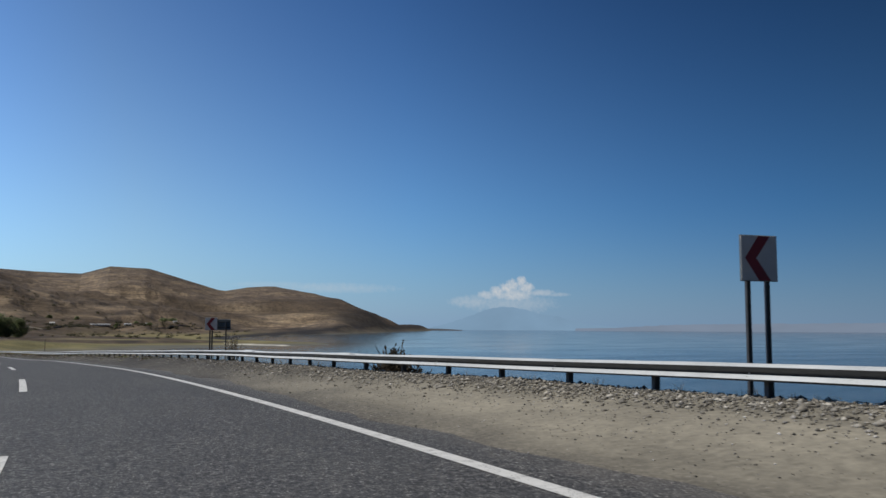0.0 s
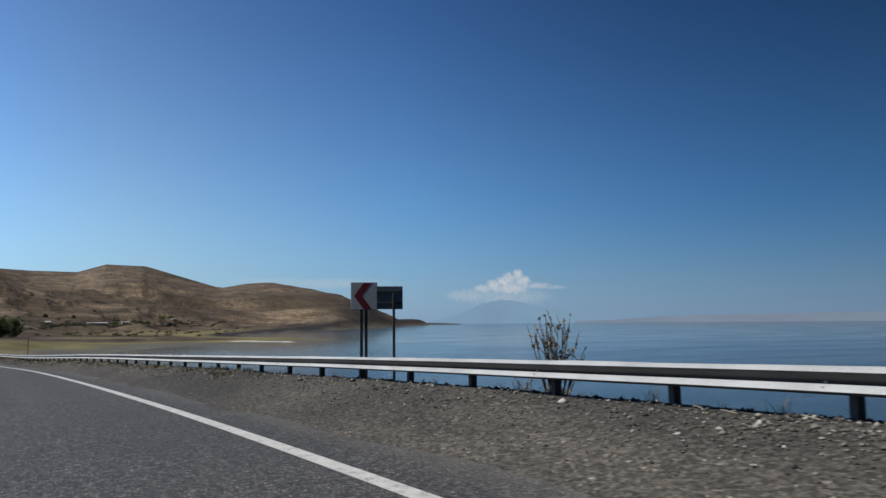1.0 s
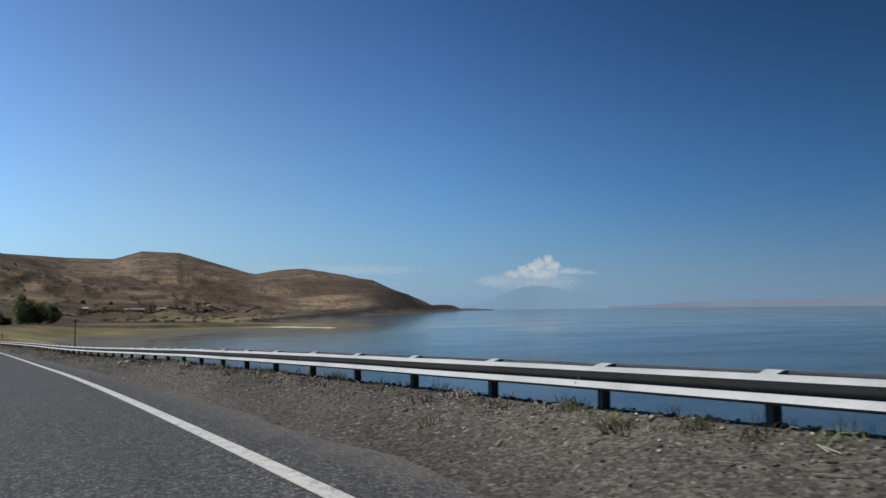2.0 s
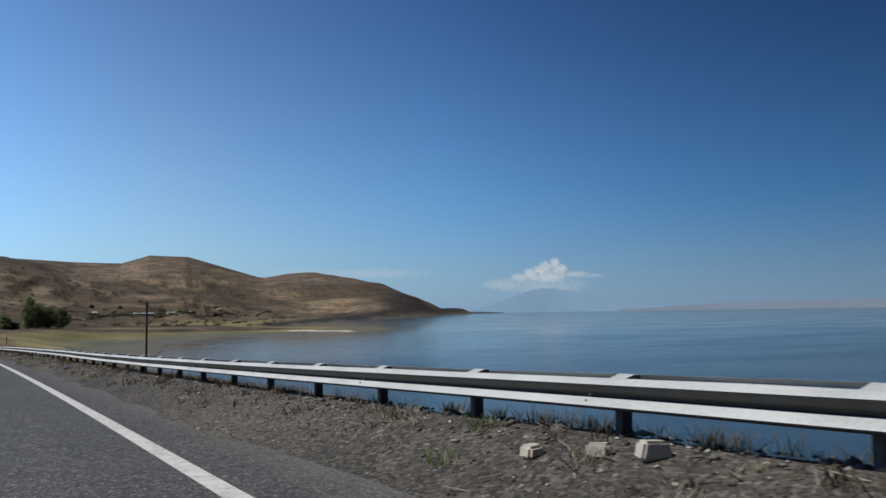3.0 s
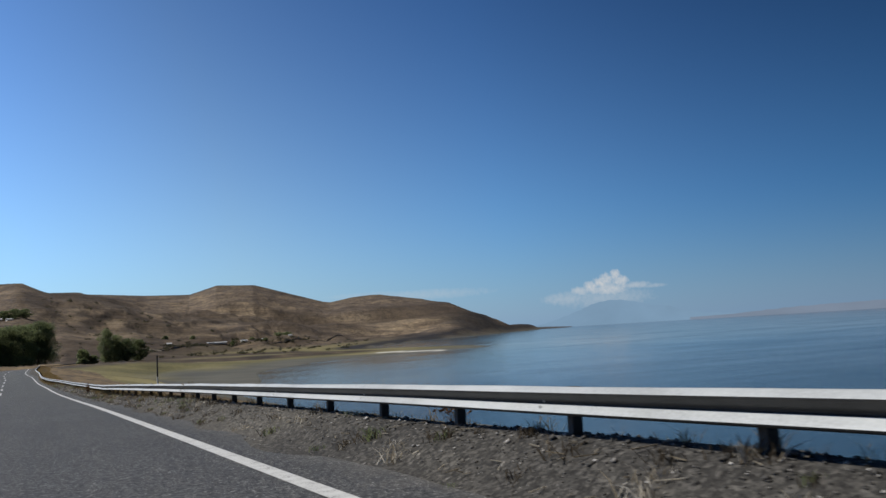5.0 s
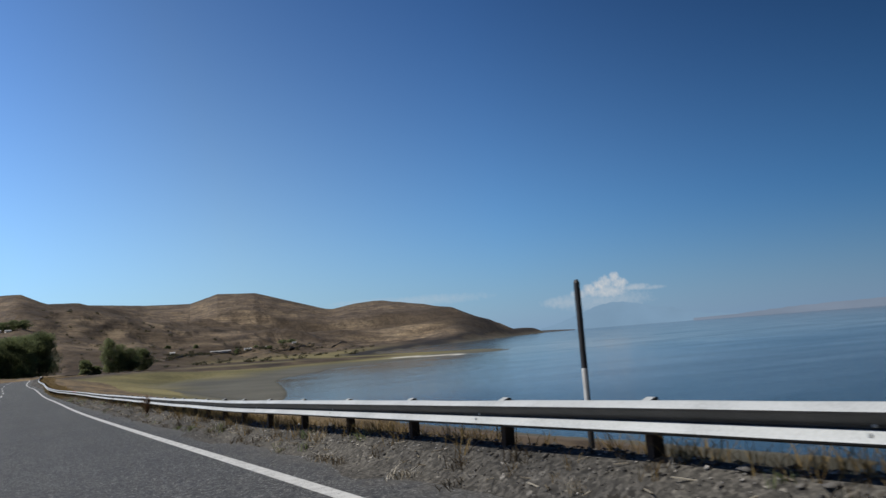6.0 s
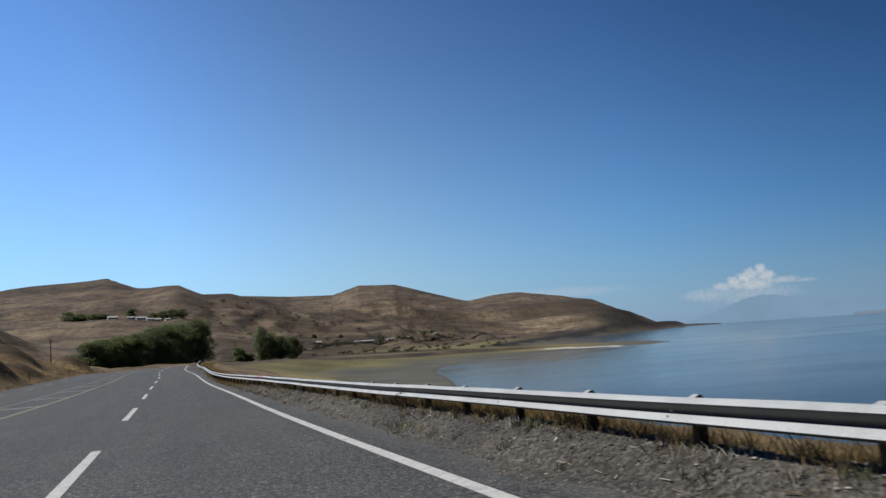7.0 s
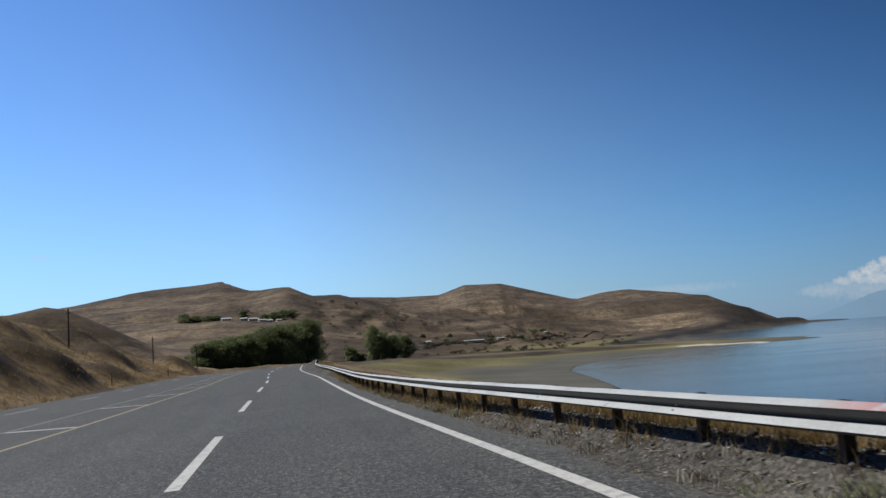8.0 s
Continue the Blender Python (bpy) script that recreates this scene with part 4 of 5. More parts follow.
jx = jit[:, :, 0] * ca - jit[:, :, 1] * sa
jy = (jit[:, :, 0] * sa + jit[:, :, 1] * ca)
sv = np.stack([sx[:, None] + jx * st_r[:, None], sy[:, None] + jy * st_r[:, None], np.where(st_l > -1.05, np.maximum(sz, np.interp(st_s, STEP, LINE[:, 2])), sz)[:, None] + jit[:, :, 2] * st_r[:, None] + 0.004], 2).reshape(-1, 3)
sf = (OCF[None] + (np.arange(n_st) * 6)[:, None, None]).reshape(-1, 3)


def stone_material():
    m = Nodes("gravel stones")
    m.colour(m.ramp(m.island(), (0.0, (0.028, 0.027, 0.025)), (0.5, (0.066, 0.062, 0.057)), (0.80, (0.15, 0.141, 0.130)), (1.0, (0.50, 0.48, 0.455)))).set(Roughness=0.9)
    return m.mat


M_STONE = stone_material()
tagged(new("gravel_stones", mesh_np("gravel_stones", sv, sf, M_STONE)), "loose grey and pale stones on the verge", "gravel", kind="stuff")

# pale broken rubble heaped along the rail at the start of the bend
n_rb = 13000
rb_s = 32 - 40 * rng.beta(1.6, 1.2, n_rb)
rb_l = -np.interp(rb_s, STEP, ROFF) + np.clip(rng.normal(0.35, 0.42, n_rb), -0.5, 1.6)
rx_, ry_, rz_ = verge_spots(rb_s, rb_l)
rb_r = np.clip(rng.lognormal(-3.85, 0.5, n_rb), 0.010, 0.08) * np.interp(rb_s, [-8, 24, 34], [1.0, 0.9, 0.5])
rj = OCT[None] * rng.uniform(0.5, 1.4, (n_rb, 6, 3)) + rng.uniform(-0.25, 0.25, (n_rb, 6, 3))
rj[:, :, 2] *= 0.55
rv = (np.stack([rx_, ry_, rz_ + 0.006], 1)[:, None] + rj * rb_r[:, None, None]).reshape(-1, 3)
rf = (OCF[None] + (np.arange(n_rb) * 6)[:, None, None]).reshape(-1, 3)
m_ = Nodes("pale rubble")
m_.colour(m_.ramp(m_.island(), (0.0, (0.065, 0.060, 0.051)), (0.5, (0.15, 0.139, 0.118)), (0.9, (0.28, 0.262, 0.225)), (1.0, (0.46, 0.435, 0.385)))).set(Roughness=0.92)
tagged(new("pale_rubble", mesh_np("pale_rubble", rv, rf, m_.mat)), "pale broken rubble heaped along the guard rail", "rubble", kind="stuff")

# dry grass along the rail
gs, gl, gz = [], [], []
for _ in range(36000):
    s = rng.uniform(-5, 400)
    keep = np.interp(s, [-5, 25, 55, 64, 72, 74, 79, 82, 84, 89, 100, 118, 135, 150, 160, 245, 280, 400], [0.05, 0.10, 0.08, 0.25, 0.2, 0.6, 0.6, 0.15, 0.5, 0.5, 0.12, 0.08, 0.2, 0.7, 1.0, 1.0, 0.35, 0.25])
    if rng.rand() > keep * (0.35 + 0.65 * (noise.noise(Vector((s * 0.5, 3.0, 1.0))) > -0.12)):
        continue
    ro = rail_off(s)
    l = -(ro + ((rng.normal(0.40, 0.24) if rng.rand() < 0.4 else rng.uniform(0.6, 2.6)) if s > 145 else rng.uniform(0.14, 0.75)))
    gs.append(s)
    gl.append(l)
    gz.append(rng.uniform(0.45, 1.3) * (1.0 if s > 145 else 0.6) * (0.55 if -l < ro - 0.05 else 1.0))
tx_, ty_, tz_ = verge_spots(gs, gl)
tagged(new("dry_grass", tuft_mesh("dry_grass", list(zip(tx_, ty_, tz_, gz)), 13, 0.20, 0.0046, M_DRY, 1.7, 3)), "golden dry grass along the guard rail", "grass", kind="stuff")
# low weeds and withered tufts scattered over the gravel
ws_ = rng.uniform(44, 250, 900)
wl_ = -np.maximum(np.interp(ws_, STEP, ROFF) + 0.1 - np.abs(rng.normal(0, 0.45, 900)), 0.75)
kx_, ky_, kz_ = verge_spots(ws_, wl_)
for name_, mat_, pick, lab_ in (("withered_weeds", M_BUSH, rng.rand(900) < 0.55, "withered brown weeds on the gravel verge"), ("pale_weeds", M_STRAW, rng.rand(900) < 0.3, "bleached weeds on the gravel verge"), ("green_weeds", M_LEAF, rng.rand(900) < 0.15, "small green weeds on the gravel verge")):
    spots_ = list(zip(kx_[pick], ky_[pick], kz_[pick], rng.uniform(0.4, 1.3, int(pick.sum()))))
    tagged(new(name_, tuft_mesh(name_, spots_, 26, 0.09, 0.006, mat_, 2.4, 21)), lab_, "weeds", kind="stuff")
# coarse tufts on the bank across the road
bs = []
bx_ = rng.uniform(150, 430, 12000)
bl_ = 21 + rng.beta(1.0, 1.8, 12000) * 30
cx_ = np.interp(bx_, STEP, LINE[:, 0]) + bl_ * np.interp(bx_, STEP, LEFT[:, 0])
cy_ = np.interp(bx_, STEP, LINE[:, 1]) + bl_ * np.interp(bx_, STEP, LEFT[:, 1])
cz_, _m = ground_height(cx_, cy_)
tagged(new("bank_grass", tuft_mesh("bank_grass", list(zip(cx_, cy_, cz_, rng.uniform(0.4, 1.4, 12000))), 7, 0.34, 0.011, M_DRY, 0.9, 4)), "tawny dry grass on the roadside bank", "grass", kind="stuff")


# pale stalks and bits lying flat on the gravel
nl = 1500
ls_ = rng.uniform(-4, 240, nl)
ll_ = -np.interp(ls_, STEP, ROFF) + np.abs(rng.normal(0, 0.45, nl)) - 0.1
lx_, ly_, lz_ = verge_spots(ls_, np.minimum(ll_, -0.9))
lv_, lf_ = [], []
for x, y, z in zip(lx_, ly_, lz_):
    a, n, w = rng.uniform(0, 6.28), rng.uniform(0.02, 0.10), rng.uniform(0.003, 0.008)
    c, s = math.cos(a), math.sin(a)
    q = len(lv_)
    for dz in (0.010, 0.016):
        lv_ += [(x - c * n - s * w, y - s * n + c * w, z + dz), (x - c * n + s * w, y - s * n - c * w, z + dz), (x + c * n + s * w, y + s * n - c * w, z + dz + 0.015), (x + c * n - s * w, y + s * n + c * w, z + dz + 0.015)]
    lf_ += [(q, q + 1, q + 2, q + 3), (q + 7, q + 6, q + 5, q + 4), (q, q + 4, q + 5, q + 1), (q + 1, q + 5, q + 6, q + 2), (q + 2, q + 6, q + 7, q + 3), (q + 3, q + 7, q + 4, q)]
tagged(new("dry_stalks", mesh_of("dry_stalks", lv_, lf_, M_STRAW)), "pale dry stalks and bits strewn on the verge", "debris", kind="stuff")


def bush(name, at, height, spread, mat, label, twigs=60, leaves=220, seed=1, leaf=0.03):
    """A bush of forking twigs with small leaves, one thing with two parts."""
    rng = np.random.RandomState(seed)
    top = new(name)
    top.location = at
    v, f, lv, lf = [], [], [], []
    tips = []

    def twig(p, q, r0, r1):
        d = np.array(q) - np.array(p)
        a = np.cross(d, (0.3, 0.7, 0.2))
        a /= np.linalg.norm(a) + 1e-9
        b = np.cross(d, a)
        b /= np.linalg.norm(b) + 1e-9
        n = len(v)
        for c, r in ((p, r0), (q, r1)):
            for k in range(3):
                w = 2 * math.pi * k / 3
                v.append(tuple(np.array(c) + (a * math.cos(w) + b * math.sin(w)) * r))
        for k in range(3):
            f.append((n + k, n + (k + 1) % 3, n + 3 + (k + 1) % 3, n + 3 + k))

    for _ in range(twigs):
        a = rng.uniform(0, 2 * math.pi)
        out = rng.uniform(0.05, 1.0) * spread
        h = height * rng.uniform(0.6, 1.0) * (1 - 0.35 * (out / spread) ** 2)
        m1 = (math.cos(a) * out * 0.35, math.sin(a) * out * 0.35, h * 0.5)
        m2 = (math.cos(a) * out + rng.uniform(-0.1, 0.1) * spread, math.sin(a) * out, h)
        twig((rng.uniform(-0.05, 0.05), rng.uniform(-0.05, 0.05), -0.05), m1, 0.010 * height, 0.006 * height)
        twig(m1, m2, 0.006 * height, 0.002 * height)
        tips.append((m1, m2))
        for _k in range(2):
            t = rng.uniform(0.2, 0.9)
            p = np.array(m1) * (1 - t) + np.array(m2) * t
            q = p + rng.uniform(-0.25, 0.25, 3) * spread + (0, 0, 0.12 * height)
            twig(tuple(p), tuple(q), 0.004 * height, 0.0015 * height)
            tips.append((tuple(p), tuple(q)))
    for _ in range(leaves):
        p, q = tips[rng.randint(len(tips))]
        t = rng.uniform(0.2, 1.05)
        c = np.array(p) * (1 - t) + np.array(q) * t
        a = rng.normal(size=3)
        a /= np.linalg.norm(a)
        b = np.cross(a, rng.normal(size=3))
        b /= np.linalg.norm(b)
        r = leaf * rng.uniform(0.6, 1.5)
        n = len(lv)
        lv += [tuple(c - a * r), tuple(c + b * r * 0.6), tuple(c + a * r), tuple(c - b * r * 0.6)]
        lf.append((n, n + 1, n + 2, n + 3))
    part("branchwork", mesh_of("branchwork", v, f, M_BUSH if mat is not M_BUSH_RED else M_BUSH_RED), top)
    if lf:
        part("foliage", mesh_of("foliage", lv, lf, mat), top)
    return tagged(top, label, "bush")


bush("bush", verge_spot(20.3, -5.15), 2.25, 1.0, M_BUSH, "grey-brown dry bush behind the guard rail", 380, 24000, 5, 0.034)
bush("bush", verge_spot(34.2, -4.05), 1.9, 0.55, M_STRAW, "thin pale dry shrub with few leaves behind the rail", 26, 420, 6, 0.03)
bush("bush", verge_spot(128.0, -1.75), 0.35, 0.35, M_BUSH_RED, "low withered weed beside a rail post", 26, 160, 7, 0.02)
bush("bush", verge_spot(141.0, -1.45), 0.45, 0.40, M_DRY, "yellow-green weed on the gravel", 24, 160, 8, 0.02)
bush("bush", verge_spot(174.0, -1.1), 0.62, 0.32, M_BUSH_RED, "reddish-brown dry bush before the guard rail", 60, 260, 9, 0.015)
bush("bush", verge_spot(106.0, -1.45), 0.16, 0.42, M_DRY, "flattened yellow weeds on the gravel", 34, 160, 10, 0.02)
bush("bush", verge_spot(115.0, -1.75), 0.16, 0.35, M_LEAF, "small green and pale weed on the gravel", 26, 120, 12, 0.02)
bush("bush", verge_spot(94.5, -1.7), 0.22, 0.28, M_BUSH, "low dry weed under the guard rail", 24, 80, 13, 0.02)
bush("bush", verge_spot(186.0, -1.3), 0.35, 0.4, M_BUSH, "scrubby dry weed beside the rail", 30, 120, 14, 0.02)
bush("bush", verge_spot(23.0, -3.9), 0.45, 0.35, M_DRY, "small yellow weed behind the rail", 20, 80, 15, 0.02)


def rock_block(at, sx, sy, sz, turn, label, seed):
    """A broken block of pale concrete."""
    sx, sy, sz = sx * 0.75, sy * 0.75, sz * 0.8
    rng = np.random.RandomState(seed)
    bm = bmesh.new()
    bmesh.ops.create_cube(bm, size=1.0)
    for v in bm.verts:
        v.co = Vector((v.co.x * sx * rng.uniform(0.75, 1.1) * (0.72 if v.co.z > 0 else 1), v.co.y * sy * rng.uniform(0.8, 1.1), (v.co.z + 0.42) * sz * rng.uniform(0.85, 1.1)))
    bmesh.ops.bevel(bm, geom=bm.edges[:], offset=0.018, segments=2, affect="EDGES")
    ob = new("concrete_block", bm_mesh("concrete_block", bm, M_CONCRETE))
    ob.matrix_world = Matrix.Translation(at) @ Matrix.Rotation(turn, 4, "Z")
    return tagged(ob, label, "block", "blocks on the verge")


rock_block(verge_spot(77.6, -1.68), 0.24, 0.16, 0.11, 0.3, "pale broken concrete block on the gravel", 1)
rock_block(verge_spot(77.1, -1.83), 0.14, 0.20, 0.13, 0.9, "narrow pale concrete block on the gravel", 2)
rock_block(verge_spot(76.75, -1.95), 0.30, 0.22, 0.14, -0.2, "large pale concrete block on the gravel", 3)
rock_block(verge_spot(48.0, -3.2), 0.34, 0.22, 0.12, 0.5, "flat pale stone block beside the rail", 4)


# ---------------------------------------------------------------- signs and marker poles
def chevron_sign(at, turn, size, foot, second, label):
    """A white board with a red chevron on two posts."""
    sign = new("chevron_sign")
    sign.matrix_world = Matrix.Translation(at) @ Matrix.Rotation(turn, 4, "Z")
    board = part("board", box("board", size, 0.025, size * 1.04, M_SIGN_BACK, foot, 0.006), sign, "grey sheet metal board")
    part("face", box("face", size - 0.02, 0.006, size * 1.04 - 0.02, M_SIGN_WHITE, foot + 0.01, 0.001, (0, -0.0165)), board, "white reflective face")
    h = size * 1.04
    a, w = size * 0.5 - 0.012, size * 0.30
    v = [(0.30 * size, 0, h - 0.012), (-0.02 * size, 0, h - 0.012), (-a + 0.06, 0, h / 2), (-0.02 * size, 0, 0.012), (0.30 * size, 0, 0.012), (-a + 0.06 + w, 0, h / 2)]
    v = [(x, -0.0215, z + foot) for x, y, z in v] + [(x, -0.0195, z + foot) for x, y, z in v]
    f = [(0, 1, 2, 5), (5, 2, 3, 4), (0, 6, 7, 1), (1, 7, 8, 2), (2, 8, 9, 3), (3, 9, 10, 4), (4, 10, 11, 5), (5, 11, 6, 0)]
    part("chevron", mesh_of("chevron", v, f, M_SIGN_RED), board, "dark red chevron")
    for x in (-0.26 * size, 0.26 * size) if second else (-0.06, 0.05):
        part("post", box("post", 0.07, 0.05, foot + h * 0.9 + 2.5, M_POST, -2.5, 0.006, (x, 0.04)), sign)
    return tagged(sign, label, "road sign", "chevron signs")


def sign_place(s, l):
    p = road(s, l)
    return Vector((p.x, p.y, p.z))


chevron_sign(sign_place(8.2, -5.53), radians(-5), 0.62, 1.72, True, "white board with a red chevron on two steel posts")
chevron_sign(Vector((2.79, 43.56, road(43.1, -4.6).z)), radians(-14), 0.62, 1.64, False, "white board with a red chevron beside a grey sign")


def back_sign(at, turn):
    """A sign that shows its grey back, with a frame and one post."""
    sign = new("road_sign")
    sign.matrix_world = Matrix.Translation(at) @ Matrix.Rotation(turn, 4, "Z")
    board = part("board", box("board", 0.72, 0.02, 0.55, M_SIGN_BACK, 1.52, 0.006), sign, "bare grey back of a sign board")
    part("brace", box("brace", 0.66, 0.03, 0.04, M_POST, 1.64, 0.004, (0, -0.025)), board)
    part("brace", box("brace", 0.66, 0.03, 0.04, M_POST, 1.92, 0.004, (0, -0.025)), board)
    part("post", box("post", 0.06, 0.06, 4.5, M_POST, -2.6, 0.006, (0.14, -0.06)), sign)
    return tagged(sign, "grey back of a sign board on one post", "road sign")


back_sign(Vector((3.42, 43.68, road(43.1, -5.2).z + 0.12)), radians(-14))


def snow_pole(s, l, top, bands, label):
    """A thin painted snow pole made of coloured bands."""
    x, y, z = verge_spot(s, l)
    pole = new("snow_pole")
    pole.location = (x, y, 0)
    z0 = z - 0.3
    step = (top - z0) / len(bands)
    for k, m in enumerate(bands):
        part("band", rod("band", 0.027, 0.027, z0 + k * step, z0 + (k + 1) * step, m, 10), pole)
    part("cap", rod("cap", 0.028, 0.015, top, top + 0.03, M_POLE_DARK, 10), pole)
    return tagged(pole, label, "snow pole", "snow poles")


snow_pole(93.75, -2.0, 0.79 + FALL[0] * road(93.75).x + FALL[1] * road(93.75).y, (M_POLE_DARK, M_POLE_DARK, M_POLE_DARK, M_POLE_RED, M_POLE_DARK, M_POLE_DARK), "dark snow pole with a red band behind the rail")
snow_pole(151.5, -2.0, -0.17 + FALL[0] * road(151.5).x + FALL[1] * road(151.5).y, (M_POLE_DARK, M_POLE_DARK, M_POLE_DARK, M_POLE_WHITE, M_POLE_DARK, M_POLE_DARK), "dark snow pole with a white band behind the rail")


def utility_pole(x, y, h, label):
    z = float(ground_height(np.array([x]), np.array([y]))[0][0])
    pole = new("utility_pole")
    pole.location = (x, y, z)
    part("mast", rod("mast", 0.15, 0.10, -0.6, h, M_WOOD, 9), pole)
    arm = part("crossarm", box("crossarm", 1.1, 0.09, 0.09, M_WOOD, h - 0.7, 0.01), pole)
    for dx in (-0.45, 0.0, 0.45):
        part("insulator", rod("insulator", 0.05, 0.035, h - 0.61, h - 0.47, M_POLE_WHITE, 8), arm, "pale insulator", at=Matrix.Translation((dx, 0, 0)))
    return tagged(pole, label, "utility pole", "utility poles")


utility_pole(-87.5, 329.4, 6.0, "weathered wooden utility pole on the grassy bank")
utility_pole(-94.0, 385.5, 6.2, "weathered wooden utility pole on the grassy bank")
utility_pole(-96.0, 425.0, 6.0, "distant wooden utility pole beside the road")
for s_, l_, h_ in ((310, 22.3, 1.5), (352, 22.5, 1.4)):
    p_ = road(s_, l_)
    z_ = float(ground_height(np.array([p_.x]), np.array([p_.y]))[0][0])
    st = new("marker_post", rod("marker_post", 0.07, 0.06, -0.3, h_, M_WOOD, 8))
    st.location = (p_.x, p_.y, z_)
    tagged(st, "short dark marker post at the roadside", "marker post", "marker posts")


# ---------------------------------------------------------------- trees
def tree(x, y, h, spread, mat, label, seed, group="", trunk=0.28, cards=1500, leaf=0.5):
    """A tapered trunk with limbs and a crown of many small leaf clumps with gaps."""
    rng = np.random.RandomState(seed)
    z = float(ground_height(np.array([x]), np.array([y]))[0][0])
    top = new("tree")
    top.location = (x, y, z)
    v, f = [], []

    def limb(p, q, r0, r1):
        p, q = np.array(p, float), np.array(q, float)
        d = q - p
        a = np.cross(d, (0.31, 0.7, 0.11))
        a /= np.linalg.norm(a)
        b = np.cross(d, a)
        b /= np.linalg.norm(b)
        n = len(v)
        for c, r in ((p, r0), (q, r1)):
            for k in range(6):
                w = math.pi * k / 3
                v.append(tuple(c + (a * math.cos(w) + b * math.sin(w)) * r))
        for k in range(6):
            f.append((n + k, n + (k + 1) % 6, n + 6 + (k + 1) % 6, n + 6 + k))

    spread = spread * 1.15
    r0 = h * 0.022
    limb((0, 0, -0.5), (rng.uniform(-0.3, 0.3), 0, h * 0.45), r0, r0 * 0.7)
    limb((0, 0, h * 0.45), (0, rng.uniform(-0.3, 0.3), h * 0.9), r0 * 0.7, r0 * 0.2)
    blobs = []
    for _ in range(46):
        a = rng.uniform(0, 2 * math.pi)
        t = rng.uniform(0.07, 0.93)
        out = spread * (0.15 + 0.75 * rng.rand()) * (1 - 0.55 * abs(t - 0.45) / 0.55)
        c = np.array((math.cos(a) * out, math.sin(a) * out, h * t))
        limb((0, 0, h * t * 0.75), tuple(c * (0.75, 0.75, 1.0)), r0 * 0.3, r0 * 0.08)
        blobs.append((c, spread * rng.uniform(0.32, 0.55), h * rng.uniform(0.08, 0.15)))
    blobs.append((np.array((0, 0, h * 0.93)), spread * 0.3, h * 0.09))
    per = cards // len(blobs)
    n = per * len(blobs)
    cen = np.repeat(np.array([q[0] for q in blobs]), per, axis=0)
    rad = np.repeat(np.array([(q[1], q[1], q[2]) for q in blobs]), per, axis=0)
    d = rng.normal(size=(n, 3))
    d /= np.linalg.norm(d, axis=1)[:, None]
    nrm = d + rng.normal(size=(n, 3)) * 0.45
    p = cen + d * rng.uniform(0.55, 1.06, n)[:, None] * rad
    p[:, 2] = np.maximum(p[:, 2], h * 0.03)
    a = np.cross(nrm, rng.normal(size=(n, 3)))
    a /= np.linalg.norm(a, axis=1)[:, None]
    b = np.cross(a, nrm)
    b /= np.linalg.norm(b, axis=1)[:, None]
    r = (leaf * rng.uniform(0.5, 1.3, n))[:, None]
    lv = np.stack([p - a * r, p + b * r * 0.6, p + a * r, p - b * r * 0.6], 1).reshape(-1, 3)
    lf = (np.array([(0, 1, 2), (0, 2, 3)])[None] + (np.arange(n) * 4)[:, None, None]).reshape(-1, 3)
    part("trunk", mesh_of("trunk", v, f, M_BARK, True), top)
    part("crown", mesh_np("crown", lv, lf, mat), top)
    return tagged(top, label, "tree", group)


def bearing(az, r):
    return CX + r * math.sin(radians(az)), CY + r * math.cos(radians(az))


rng = np.random.RandomState(5)
for k in range(17):
    t = k / 16
    x, y = bearing(-15.9 + 7.2 * t, 560 + 70 * t + rng.uniform(-12, 12))
    h = 15 + 18.5 * t ** 0.7 + rng.uniform(-1.2, 1.2)
    tree(x, y, h, 10.0 + rng.uniform(-1, 1), M_LEAF if rng.rand() < 0.75 else M_LEAF_DARK, "broad green tree in the thicket beyond the bend", 100 + k, "thicket trees", cards=13000, leaf=0.42)
for k, (az, r, h, w) in enumerate(((-4.75, 580, 25, 4.5), (-4.1, 585, 20, 5.5), (-3.3, 590, 17, 6.0), (-2.5, 600, 16, 5.5), (-6.2, 560, 10.5, 3.2), (-5.6, 565, 6, 3.0))):
    x, y = bearing(az, r)
    tree(x, y, h, w * 1.25, M_LEAF_DARK if h < 18 and h > 12 else M_LEAF, "dark green tree in the meadow by the shore" if h > 12 else "small grey-green tree in the meadow", 200 + k, "meadow trees", cards=9000, leaf=0.38)
for k, (az, r, h, w) in enumerate(((-8.1, 425, 3.4, 2.6), (-7.3, 415, 3.2, 2.4), (-7.7, 440, 2.4, 2.0))):
    x, y = bearing(az, r)
    tree(x, y, h, w, M_LEAF_DARK, "low dark bush beside the bend of the road", 230 + k, "bend bushes", cards=900, leaf=0.26)
for k, (az, r, h, w) in enumerate(((-17.0, 930, 13, 7), (-16.3, 935, 11, 6), (-15.4, 930, 8, 6), (-14.9, 940, 8, 5), (-11.2, 950, 13, 6), (-10.6, 955, 14, 6), (-10.0, 960, 13, 6), (-11.8, 945, 10, 5), (-13.2, 960, 11, 5))):
    x, y = bearing(az, r + 110)
    tree(x, y, h * 0.9, w * 1.4, M_LEAF_DARK, "dark tree at the edge of the village", 250 + k, "village trees", cards=2200, leaf=0.75)
for k, (az, r, h, w) in enumerate(((3.35, 1190, 8, 3.5), (6.4, 1420, 6, 9), (7.0, 1440, 6, 8), (-1.2, 1190, 5, 4), (0.6, 1200, 5, 4), (4.6, 1290, 4, 4), (5.5, 1300, 4, 5))):
    x, y = bearing(az, r)
    tree(x, y, h, w, M_LEAF_DARK, "low dark tree on the far shore fields", 270 + k, "shore trees", cards=600, leaf=1.0)


